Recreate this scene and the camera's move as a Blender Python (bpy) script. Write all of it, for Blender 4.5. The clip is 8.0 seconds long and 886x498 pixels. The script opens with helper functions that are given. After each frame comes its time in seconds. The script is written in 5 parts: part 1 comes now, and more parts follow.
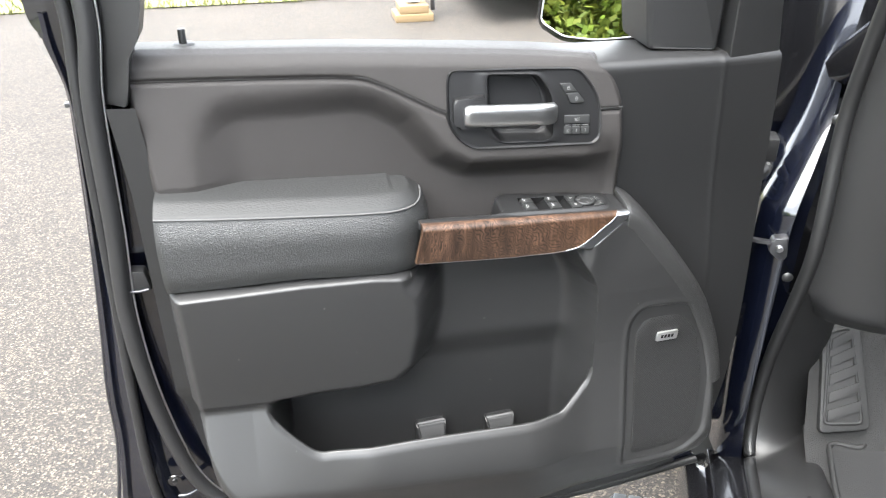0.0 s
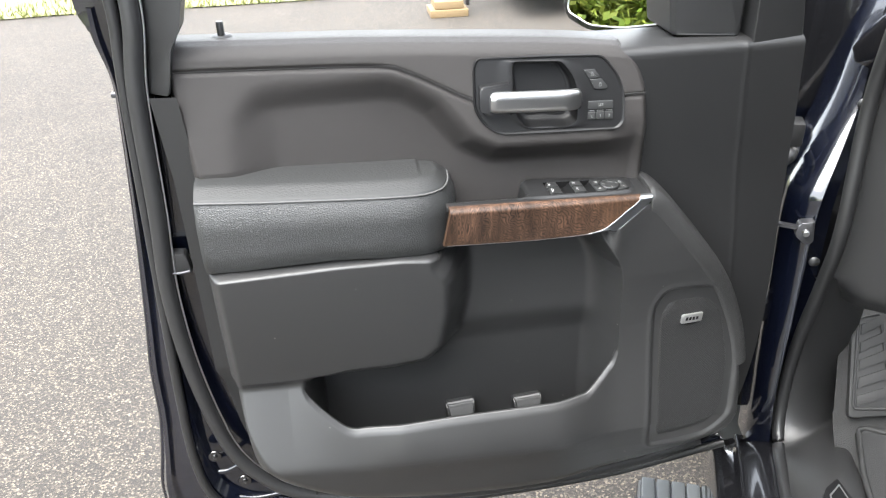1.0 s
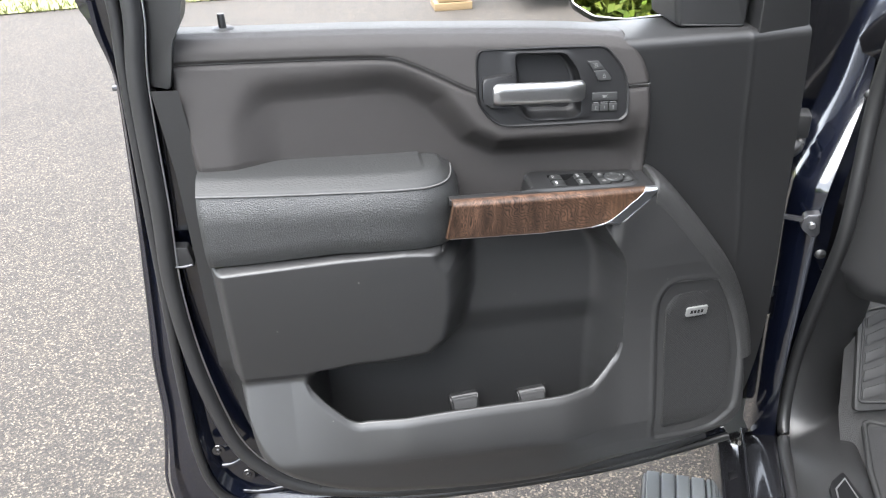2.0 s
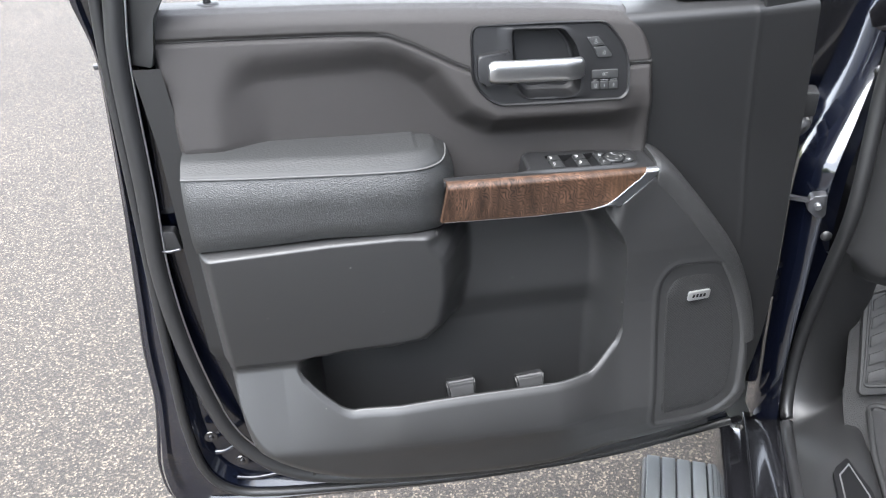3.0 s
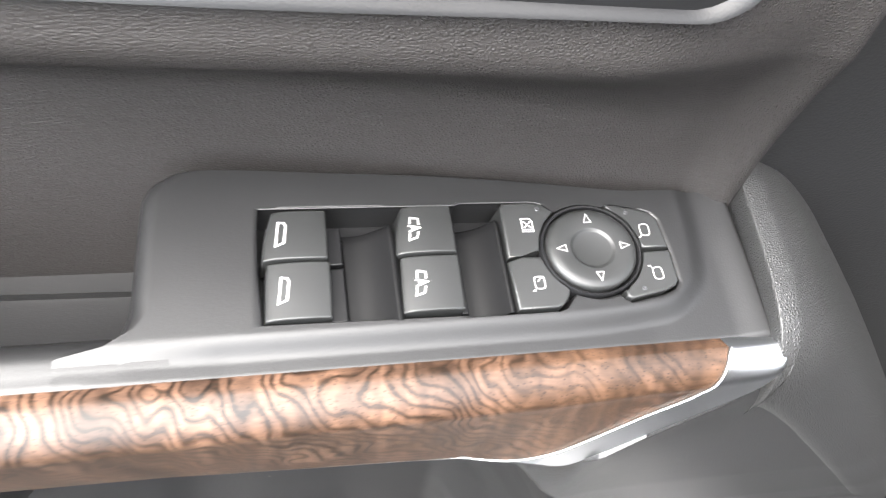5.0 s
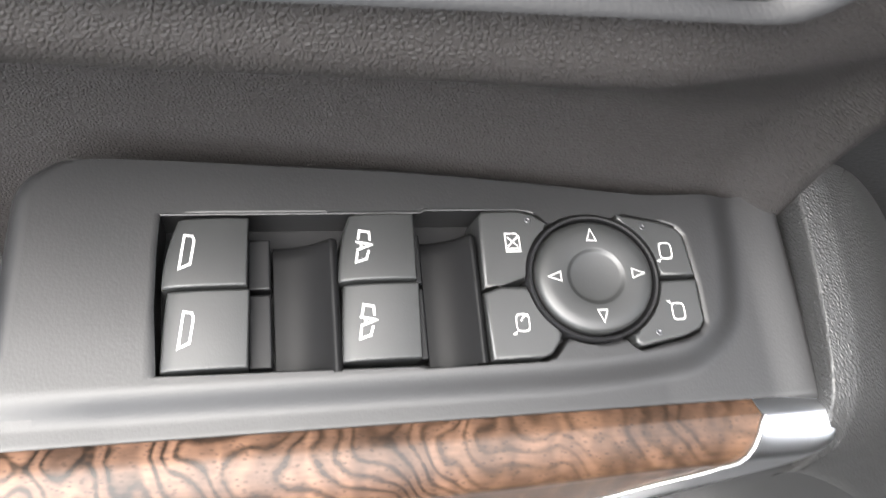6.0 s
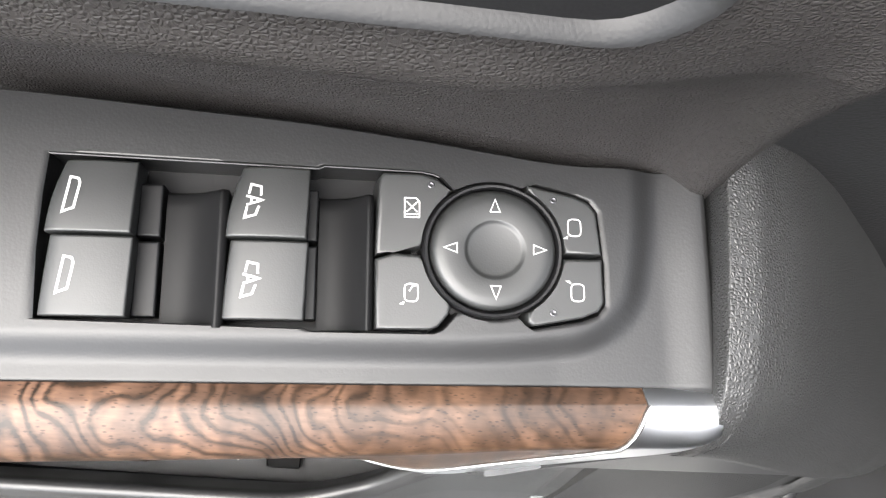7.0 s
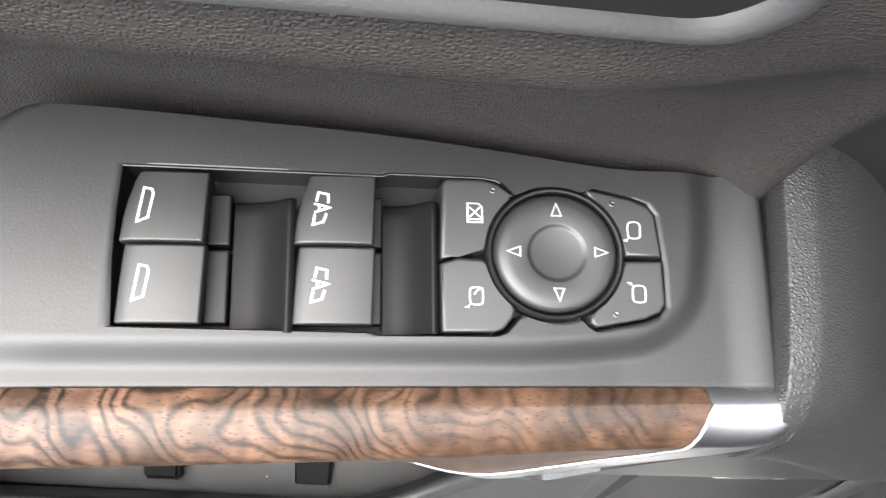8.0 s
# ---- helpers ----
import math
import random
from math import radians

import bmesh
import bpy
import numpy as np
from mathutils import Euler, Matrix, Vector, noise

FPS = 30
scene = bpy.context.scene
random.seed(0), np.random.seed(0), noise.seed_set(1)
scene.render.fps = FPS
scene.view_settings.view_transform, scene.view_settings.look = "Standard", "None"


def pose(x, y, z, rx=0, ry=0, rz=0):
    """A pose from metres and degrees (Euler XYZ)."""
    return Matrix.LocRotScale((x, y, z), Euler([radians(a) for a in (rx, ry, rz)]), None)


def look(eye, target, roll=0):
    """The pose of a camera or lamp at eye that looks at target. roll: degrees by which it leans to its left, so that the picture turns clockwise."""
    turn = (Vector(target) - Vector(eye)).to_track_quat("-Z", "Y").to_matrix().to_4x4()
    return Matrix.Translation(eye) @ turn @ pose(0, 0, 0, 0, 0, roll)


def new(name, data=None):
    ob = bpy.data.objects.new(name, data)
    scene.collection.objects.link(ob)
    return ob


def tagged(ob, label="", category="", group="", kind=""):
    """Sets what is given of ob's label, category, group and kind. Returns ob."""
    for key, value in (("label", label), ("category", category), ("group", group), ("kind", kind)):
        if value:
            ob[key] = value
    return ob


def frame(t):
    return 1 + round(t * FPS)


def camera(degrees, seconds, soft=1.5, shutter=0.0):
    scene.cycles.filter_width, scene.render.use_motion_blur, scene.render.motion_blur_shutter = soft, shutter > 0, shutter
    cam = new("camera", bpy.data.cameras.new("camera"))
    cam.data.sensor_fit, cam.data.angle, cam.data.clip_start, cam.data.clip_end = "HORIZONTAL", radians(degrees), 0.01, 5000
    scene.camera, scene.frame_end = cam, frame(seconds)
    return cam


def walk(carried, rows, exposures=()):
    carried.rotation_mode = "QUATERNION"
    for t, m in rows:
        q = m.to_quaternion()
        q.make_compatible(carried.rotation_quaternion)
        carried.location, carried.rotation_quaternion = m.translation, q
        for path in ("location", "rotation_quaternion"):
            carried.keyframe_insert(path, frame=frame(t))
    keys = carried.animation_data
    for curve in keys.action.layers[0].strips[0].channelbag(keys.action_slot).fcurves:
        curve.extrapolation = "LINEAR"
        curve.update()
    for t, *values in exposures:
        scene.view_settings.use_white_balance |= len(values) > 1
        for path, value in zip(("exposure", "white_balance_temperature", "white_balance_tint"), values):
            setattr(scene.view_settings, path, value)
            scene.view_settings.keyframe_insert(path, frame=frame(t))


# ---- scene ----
cam = camera(58.4, 8.0, soft=1.2, shutter=0.3)
PATH = [
    (0, (0.015, -0.001, 1.745), (0.344, 1.703, 0.752), -0.2),
    (0.5, (0.027, -0.045, 1.752), (0.274, 1.67, 0.752), -1.7),
    (1, (0.021, -0.048, 1.746), (0.258, 1.668, 0.747), -1.8),
    (2.5, (0.03, -0.033, 1.739), (0.246, 1.667, 0.708), -2.3),
    (3, (0.04, -0.009, 1.731), (0.253, 1.673, 0.67), -2.4),
    (3.5, (0.064, 0.097, 1.7), (0.297, 1.723, 0.559), -1.7),
    (3.6, (0.093, 0.154, 1.681), (0.306, 1.757, 0.504), -1.7),
    (3.8, (0.125, 0.322, 1.633), (0.36, 1.855, 0.369), -0.5),
    (4, (0.176, 0.493, 1.569), (0.438, 1.975, 0.253), 0.9),
    (4.1, (0.209, 0.587, 1.551), (0.472, 2.017, 0.178), 1.9),
    (4.2, (0.231, 0.667, 1.526), (0.523, 2.048, 0.109), 3.4),
    (4.3, (0.256, 0.73, 1.503), (0.554, 2.07, 0.048), 4.4),
    (4.4, (0.277, 0.781, 1.482), (0.579, 2.073, -0.015), 5.6),
    (4.5, (0.289, 0.813, 1.464), (0.619, 2.072, -0.054), 7.4),
    (4.7, (0.33, 0.87, 1.436), (0.606, 2.026, -0.173), 8.3),
    (5.8, (0.385, 0.963, 1.386), (0.621, 1.778, -0.425), 14.1),
    (6, (0.388, 0.98, 1.379), (0.567, 1.744, -0.46), 12.2),
    (6.5, (0.409, 1.003, 1.379), (0.5, 1.582, -0.534), 11.0),
    (7, (0.424, 1.001, 1.382), (0.501, 1.488, -0.556), 13.1),
    (7.5, (0.425, 0.994, 1.392), (0.476, 1.481, -0.547), 9.8),
    (8, (0.411, 0.996, 1.384), (0.461, 1.527, -0.544), 8.7),
]
EXPOSURES = [(0.0, 3.76, 6500, 8), (1.0, 3.58, 6500, 8), (2.5, 3.5, 6250, 10), (3.5, 3.55, 6200, 10), (4.2, 4.28, 6600, 10), (4.7, 4.22, 6600, 10), (5.8, 3.7, 6650, 10), (6.5, 3.56, 6650, 10), (7.0, 3.52, 6650, 10), (8.0, 3.5, 6650, 10)]
walk(cam, [(t, look(eye, target, roll)) for t, eye, target, roll in PATH], EXPOSURES)

# ---- light: an overcast day ----
world = bpy.data.worlds.new("overcast_sky")
scene.world = world
world.use_nodes = True
wn, wl = world.node_tree.nodes, world.node_tree.links
sky = wn.new("ShaderNodeTexSky")
sky.sky_type, sky.sun_disc = "NISHITA", False
sky.sun_elevation, sky.sun_rotation = radians(68), radians(237)
pale = wn.new("ShaderNodeHueSaturation")
pale.inputs["Saturation"].default_value = 0.25
wl.new(sky.outputs[0], pale.inputs["Color"])
wl.new(pale.outputs[0], wn["Background"].inputs[0])
wn["Background"].inputs[1].default_value = 0.15
sun = new("sun", bpy.data.lights.new("sun", "SUN"))
sun.data.energy, sun.data.angle, sun.data.color = 1.5, radians(64), (1.0, 0.97, 0.93)
sun.matrix_world = look((-4.6, -3.0, 13.6), (0, 0, 0))


# ---- materials ----
def material(name, colour, rough=0.5, metal=0.0, coat=0.0, spec=0.5):
    m = bpy.data.materials.new(name)
    m.use_nodes = True
    b = m.node_tree.nodes["Principled BSDF"]
    b.inputs["Base Color"].default_value = (*colour, 1)
    b.inputs["Roughness"].default_value = rough
    b.inputs["Metallic"].default_value = metal
    b.inputs["Coat Weight"].default_value = coat
    b.inputs["Coat Roughness"].default_value = 0.04
    b.inputs["Specular IOR Level"].default_value = spec
    return m


def node(m, kind, **inputs):
    n = m.node_tree.nodes.new(kind)
    for key, value in inputs.items():
        n.inputs[key.replace("_", " ")].default_value = value
    return n


def wire(m, a, out, b, into):
    m.node_tree.links.new(a.outputs[out], b.inputs[into])


def coords(m, scale=(1, 1, 1), rot=(0, 0, 0)):
    tc, mp = node(m, "ShaderNodeTexCoord"), node(m, "ShaderNodeMapping")
    mp.inputs["Scale"].default_value, mp.inputs["Rotation"].default_value = scale, rot
    wire(m, tc, "Object", mp, 0)
    return mp


def tint(m, amount, scale, detail=4.0, stretch=(1, 1, 1)):
    """Uneven colour and gloss: dust and handling at one broad scale."""
    b = m.node_tree.nodes["Principled BSDF"]
    n = node(m, "ShaderNodeTexNoise", Scale=scale, Detail=detail, Roughness=0.6)
    wire(m, coords(m, stretch), 0, n, 0)
    ramp = node(m, "ShaderNodeMapRange")
    ramp.inputs["To Min"].default_value, ramp.inputs["To Max"].default_value = 1 - amount, 1 + amount
    wire(m, n, "Fac", ramp, 0)
    mul = node(m, "ShaderNodeVectorMath")
    mul.operation = "SCALE"
    mul.inputs[0].default_value = tuple(b.inputs["Base Color"].default_value)[:3]
    wire(m, ramp, 0, mul, "Scale")
    wire(m, mul, 0, b, "Base Color")
    rr = node(m, "ShaderNodeMapRange")
    r0 = b.inputs["Roughness"].default_value
    rr.inputs["To Min"].default_value, rr.inputs["To Max"].default_value = r0 * 0.88, min(1, r0 * 1.12)
    wire(m, n, "Fac", rr, 0)
    wire(m, rr, 0, b, "Roughness")
    return m


def grain(m, cell, depth, stretch=(1, 1, 1), fine=0.35):
    """Leather-like relief: rounded cells of that size in metres, over finer noise."""
    b = m.node_tree.nodes["Principled BSDF"]
    mp = coords(m, stretch)
    warp = node(m, "ShaderNodeTexNoise", Scale=0.6 / cell, Detail=2.0)
    wire(m, mp, 0, warp, 0)
    add = node(m, "ShaderNodeVectorMath")
    add.operation = "MULTIPLY_ADD"
    add.inputs[1].default_value = (cell * 0.5,) * 3
    wire(m, warp, "Color", add, 0)
    wire(m, mp, 0, add, 2)
    v = node(m, "ShaderNodeTexVoronoi", Scale=1 / cell)
    v.feature = "SMOOTH_F1"
    v.inputs["Smoothness"].default_value = 0.25
    wire(m, add, 0, v, 0)
    f = node(m, "ShaderNodeTexNoise", Scale=3.5 / cell, Detail=2.0)
    wire(m, mp, 0, f, 0)
    mix = node(m, "ShaderNodeMath")
    mix.operation, mix.inputs[1].default_value = "MULTIPLY_ADD", fine
    wire(m, f, "Fac", mix, 0)
    inv = node(m, "ShaderNodeMath")
    inv.operation, inv.inputs[0].default_value = "SUBTRACT", 1.0
    wire(m, v, "Distance", inv, 1)
    wire(m, inv, 0, mix, 2)
    bump = node(m, "ShaderNodeBump", Strength=1.0, Distance=depth)
    wire(m, mix, 0, bump, "Height")
    wire(m, bump, 0, b, "Normal")
    return m


def pebble(m, cell, depth, stretch=(1, 1, 1), gap=0.3):
    """Embossed pebbles of that size in metres, parted by narrow valleys."""
    b = m.node_tree.nodes["Principled BSDF"]
    mp = coords(m, stretch)
    v = node(m, "ShaderNodeTexVoronoi", Scale=1 / cell)
    v.feature = "DISTANCE_TO_EDGE"
    wire(m, mp, 0, v, 0)
    dome = node(m, "ShaderNodeMapRange")
    dome.interpolation_type = "SMOOTHSTEP"
    dome.inputs["From Max"].default_value = gap
    wire(m, v, "Distance", dome, 0)
    wide = node(m, "ShaderNodeTexNoise", Scale=0.22 / cell, Detail=2.0)
    wire(m, mp, 0, wide, 0)
    mix = node(m, "ShaderNodeMath")
    mix.operation, mix.inputs[1].default_value = "MULTIPLY_ADD", 0.8
    wire(m, wide, "Fac", mix, 0)
    wire(m, dome, 0, mix, 2)
    bump = node(m, "ShaderNodeBump", Strength=1.0, Distance=depth)
    wire(m, mix, 0, bump, "Height")
    wire(m, bump, 0, b, "Normal")
    return m


def specks(m, size, keep, colour):
    """Dust specks: small pale dots in the base colour, few and far between."""
    b = m.node_tree.nodes["Principled BSDF"]
    old = b.inputs["Base Color"].links[0].from_socket if b.inputs["Base Color"].links else None
    v = node(m, "ShaderNodeTexVoronoi", Scale=1 / size)
    wire(m, coords(m), 0, v, 0)
    near = node(m, "ShaderNodeMath")
    near.operation, near.inputs[1].default_value = "LESS_THAN", 0.035
    wire(m, v, "Distance", near, 0)
    sep = node(m, "ShaderNodeSeparateColor")
    wire(m, v, "Color", sep, 0)
    few = node(m, "ShaderNodeMath")
    few.operation, few.inputs[1].default_value = "LESS_THAN", keep
    wire(m, sep, 0, few, 0)
    both = node(m, "ShaderNodeMath")
    both.operation = "MULTIPLY"
    wire(m, near, 0, both, 0)
    wire(m, few, 0, both, 1)
    mix = node(m, "ShaderNodeMix")
    mix.data_type = "RGBA"
    mix.inputs["B"].default_value = (*colour, 1)
    wire(m, both, 0, mix, "Factor")
    if old:
        m.node_tree.links.new(old, mix.inputs["A"])
    else:
        mix.inputs["A"].default_value = b.inputs["Base Color"].default_value
    m.node_tree.links.new(mix.outputs["Result"], b.inputs["Base Color"])
    return m


DUST = (0.25, 0.24, 0.22)
soft_trim = specks(tint(pebble(material("soft_trim", (0.0228, 0.021, 0.0204), 0.52, spec=0.2), 0.00095, 0.0002, (0.85, 1, 1), 0.4), 0.08, 9), 0.03, 0.12, DUST)
hard_trim = specks(tint(grain(material("hard_trim", (0.0165, 0.0165, 0.0167), 0.43), 0.0009, 0.00006), 0.08, 7), 0.022, 0.3, DUST)
side_trim = specks(tint(grain(material("side_trim", (0.0105, 0.0105, 0.0108), 0.46, spec=0.4), 0.0011, 0.0001), 0.08, 6), 0.03, 0.12, DUST)
arm_leather = tint(pebble(material("arm_leather", (0.019, 0.0195, 0.0195), 0.42), 0.0025, 0.00032, (0.6, 1, 1.2), 0.3), 0.08, 12)
arm_top_leather = tint(grain(material("arm_top_leather", (0.0185, 0.0188, 0.0188), 0.52, spec=0.28), 0.0022, 0.0003, (0.5, 1, 1)), 0.08, 12)
bolster_skin = specks(tint(pebble(material("bolster_skin", (0.018, 0.018, 0.018), 0.44), 0.001, 0.00016, (1, 1, 0.8), 0.45), 0.08, 9), 0.02, 0.15, DUST)
thread = material("thread", (0.05, 0.05, 0.05), 0.8)
switch_plate = specks(tint(grain(material("switch_plate", (0.0095, 0.0095, 0.0098), 0.42, spec=0.4), 0.0007, 0.00002), 0.06, 30), 0.012, 0.22, DUST)
switch_black = specks(tint(grain(material("switch_black", (0.0135, 0.014, 0.014), 0.44), 0.0005, 0.000012), 0.05, 60), 0.012, 0.15, DUST)
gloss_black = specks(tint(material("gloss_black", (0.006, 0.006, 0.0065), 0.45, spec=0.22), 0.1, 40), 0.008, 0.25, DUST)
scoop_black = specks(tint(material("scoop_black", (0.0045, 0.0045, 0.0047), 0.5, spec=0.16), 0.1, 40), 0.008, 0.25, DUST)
icon_white = material("icon_white", (0.38, 0.38, 0.375), 0.55)
icon_grey = material("icon_grey", (0.16, 0.16, 0.16), 0.5)
chrome = tint(material("chrome", (0.42, 0.425, 0.43), 0.1, 1.0), 0.03, 60)
bezel_black = specks(tint(grain(material("bezel_black", (0.007, 0.007, 0.0074), 0.44, spec=0.26), 0.0007, 0.00003), 0.06, 30), 0.02, 0.12, DUST)
satin_tip = tint(material("satin_tip", (0.6, 0.615, 0.635), 0.3, 1.0), 0.03, 60)
satin_chrome = tint(material("satin_chrome", (0.4, 0.4, 0.4), 0.36, 1.0), 0.04, 80, stretch=(1, 1, 8))
badge_silver = tint(material("badge_silver", (0.42, 0.42, 0.42), 0.35, 0.85), 0.05, 150)
dark_trim = tint(grain(material("dark_trim", (0.0135, 0.0135, 0.0138), 0.42), 0.001, 0.00008), 0.1, 6)
rubber = tint(material("rubber", (0.012, 0.012, 0.0125), 0.4), 0.15, 20)
seal_rubber = tint(material("seal_rubber", (0.014, 0.014, 0.0145), 0.42), 0.12, 14)
steel_dark = tint(material("steel_dark", (0.08, 0.08, 0.085), 0.35, 0.8), 0.2, 60)
paint = tint(material("paint", (0.0022, 0.003, 0.0068), 0.2, 0.0, 1.0), 0.3, 8)
black_paint = tint(material("black_paint", (0.006, 0.006, 0.007), 0.2, 0.0, 1.0), 0.2, 10)
carpet = tint(grain(material("carpet", (0.014, 0.014, 0.014), 0.95), 0.002, 0.0009), 0.3, 60)
mat_rubber = tint(grain(material("mat_rubber", (0.012, 0.012, 0.0122), 0.65), 0.002, 0.0004), 0.2, 30)
step_rubber = tint(grain(material("step_rubber", (0.1, 0.107, 0.11), 0.6), 0.002, 0.0003), 0.12, 15)
white_paint = tint(material("white_paint", (0.5, 0.5, 0.49), 0.4), 0.05, 3)
bark = tint(material("bark", (0.09, 0.065, 0.045), 0.9), 0.4, 12)


def wood_material():
    """Open-pore figured veneer: fine wavy dark lines and cross bands over brown, satin lacquer."""
    m = material("figured_wood", (0.1, 0.05, 0.03), 0.5, 0, 0.1, 0.26)
    b = m.node_tree.nodes["Principled BSDF"]
    b.inputs["Coat Roughness"].default_value = 0.34
    mp = coords(m, (0.9, 1, 1), (radians(37), radians(-42), 0))
    warp = node(m, "ShaderNodeTexNoise", Scale=34.0, Detail=2.0, Roughness=0.45)
    wire(m, mp, 0, warp, 0)
    add = node(m, "ShaderNodeVectorMath")
    add.operation = "MULTIPLY_ADD"
    add.inputs[1].default_value = (0.03, 0.02, 0.04)
    wire(m, warp, "Color", add, 0)
    wire(m, mp, 0, add, 2)
    # fiddleback ripple across the grain, strong in some stretches
    ripple = node(m, "ShaderNodeTexWave", Scale=24.0, Distortion=3.0, Detail=1.5)
    ripple.inputs["Detail Scale"].default_value = 1.6
    ripple.bands_direction = "X"
    wire(m, coords(m, (1, 1, 0.35)), 0, ripple, 0)
    where = node(m, "ShaderNodeTexNoise", Scale=13.0, Detail=1.0)
    wire(m, coords(m, (1, 0.3, 0.3)), 0, where, 0)
    much = node(m, "ShaderNodeMapRange")
    much.inputs["From Min"].default_value, much.inputs["From Max"].default_value = 0.4, 0.58
    much.inputs["To Min"].default_value, much.inputs["To Max"].default_value = 0.0012, 0.0085
    wire(m, where, "Fac", much, 0)
    lift = node(m, "ShaderNodeMath")
    lift.operation = "MULTIPLY"
    wire(m, ripple, "Fac", lift, 0)
    wire(m, much, 0, lift, 1)
    up = node(m, "ShaderNodeCombineXYZ")
    wire(m, lift, 0, up, 2)
    flow = node(m, "ShaderNodeVectorMath")
    wire(m, add, 0, flow, 0)
    wire(m, up, 0, flow, 1)
    w = node(m, "ShaderNodeTexWave", Scale=80.0, Distortion=1.2, Detail=2.0)
    w.inputs["Detail Scale"].default_value = 2.0
    w.bands_direction = "Z"
    wire(m, flow, 0, w, 0)
    ramp = node(m, "ShaderNodeValToRGB")
    e = ramp.color_ramp.elements
    e[0].position, e[0].color = 0.0, (0.012, 0.0068, 0.0043, 1)
    e[1].position, e[1].color = 0.6, (0.077, 0.043, 0.028, 1)
    mid = e.new(0.14)
    mid.color = (0.039, 0.0208, 0.0122, 1)
    broken = node(m, "ShaderNodeTexNoise", Scale=1.0, Detail=2.0)
    wire(m, coords(m, (420, 1000, 1000)), 0, broken, 0)
    split = node(m, "ShaderNodeMath")
    split.operation, split.inputs[1].default_value, split.inputs[2].default_value = "MULTIPLY_ADD", 0.6, -0.33
    wire(m, broken, "Fac", split, 0)
    lines = node(m, "ShaderNodeMath")
    wire(m, w, "Fac", lines, 0)
    wire(m, split, 0, lines, 1)
    wire(m, lines, 0, ramp, 0)
    plain = node(m, "ShaderNodeMix")
    plain.data_type = "RGBA"
    plain.inputs["B"].default_value = (0.036, 0.019, 0.0105, 1)
    calm = node(m, "ShaderNodeTexNoise", Scale=26.0, Detail=2.0)
    wire(m, coords(m, (1, 1, 0.6)), 0, calm, 0)
    fade = node(m, "ShaderNodeMapRange")
    fade.inputs["From Min"].default_value, fade.inputs["From Max"].default_value = 0.42, 0.66
    fade.inputs["To Min"].default_value, fade.inputs["To Max"].default_value = 0.0, 0.45
    wire(m, calm, "Fac", fade, 0)
    # the figure calms down towards the front end
    place = node(m, "ShaderNodeSeparateXYZ")
    wire(m, coords(m), 0, place, 0)
    front = node(m, "ShaderNodeMapRange")
    front.inputs["From Min"].default_value, front.inputs["From Max"].default_value = 0.35, 0.44
    front.inputs["To Max"].default_value = 0.55
    wire(m, place, "X", front, 0)
    quiet = node(m, "ShaderNodeMath")
    wire(m, fade, 0, quiet, 0)
    wire(m, front, 0, quiet, 1)
    wire(m, quiet, 0, plain, "Factor")
    m.node_tree.links.new(ramp.outputs[0], plain.inputs["A"])
    blot = node(m, "ShaderNodeTexNoise", Scale=1.0, Detail=4.0)
    wire(m, coords(m, (62, 40, 15)), 0, blot, 0)
    shade = node(m, "ShaderNodeMapRange")
    shade.inputs["From Min"].default_value, shade.inputs["From Max"].default_value = 0.3, 0.66
    shade.inputs["To Min"].default_value, shade.inputs["To Max"].default_value = 0.4, 1.4
    wire(m, blot, "Fac", shade, 0)
    fibre = node(m, "ShaderNodeTexNoise", Scale=1.0, Detail=4.0)
    wire(m, coords(m, (170, 1100, 1100)), 0, fibre, 0)
    fib = node(m, "ShaderNodeMapRange")
    fib.inputs["To Min"].default_value, fib.inputs["To Max"].default_value = 0.55, 1.35
    wire(m, fibre, "Fac", fib, 0)
    pore = node(m, "ShaderNodeTexVoronoi", Scale=1.0)
    wire(m, coords(m, (420, 1100, 1100)), 0, pore, 0)
    dots = node(m, "ShaderNodeMapRange")
    dots.inputs["From Min"].default_value, dots.inputs["From Max"].default_value = 0.12, 0.3
    dots.inputs["To Min"].default_value = 0.4
    wire(m, pore, "Distance", dots, 0)
    # light and dark flames across the grain
    flame = node(m, "ShaderNodeTexWave", Scale=44.0, Distortion=8.0, Detail=2.0)
    flame.inputs["Detail Scale"].default_value = 2.2
    wire(m, coords(m, (1, 1, 0.45)), 0, flame, 0)
    glow = node(m, "ShaderNodeMapRange")
    glow.inputs["To Min"].default_value, glow.inputs["To Max"].default_value = 0.8, 1.16
    wire(m, flame, "Fac", glow, 0)
    figure = node(m, "ShaderNodeMath")
    figure.operation = "MULTIPLY"
    wire(m, shade, 0, figure, 0)
    wire(m, glow, 0, figure, 1)
    mul = node(m, "ShaderNodeMath")
    mul.operation = "MULTIPLY"
    wire(m, figure, 0, mul, 0)
    wire(m, fib, 0, mul, 1)
    mul2 = node(m, "ShaderNodeMath")
    mul2.operation = "MULTIPLY"
    wire(m, mul, 0, mul2, 0)
    wire(m, dots, 0, mul2, 1)
    sc = node(m, "ShaderNodeVectorMath")
    sc.operation = "SCALE"
    m.node_tree.links.new(plain.outputs["Result"], sc.inputs[0])
    wire(m, mul2, 0, sc, "Scale")
    wire(m, sc, 0, b, "Base Color")
    bump = node(m, "ShaderNodeBump", Strength=0.4, Distance=0.00008)
    wire(m, mul2, 0, bump, "Height")
    wire(m, bump, 0, b, "Normal")
    return m


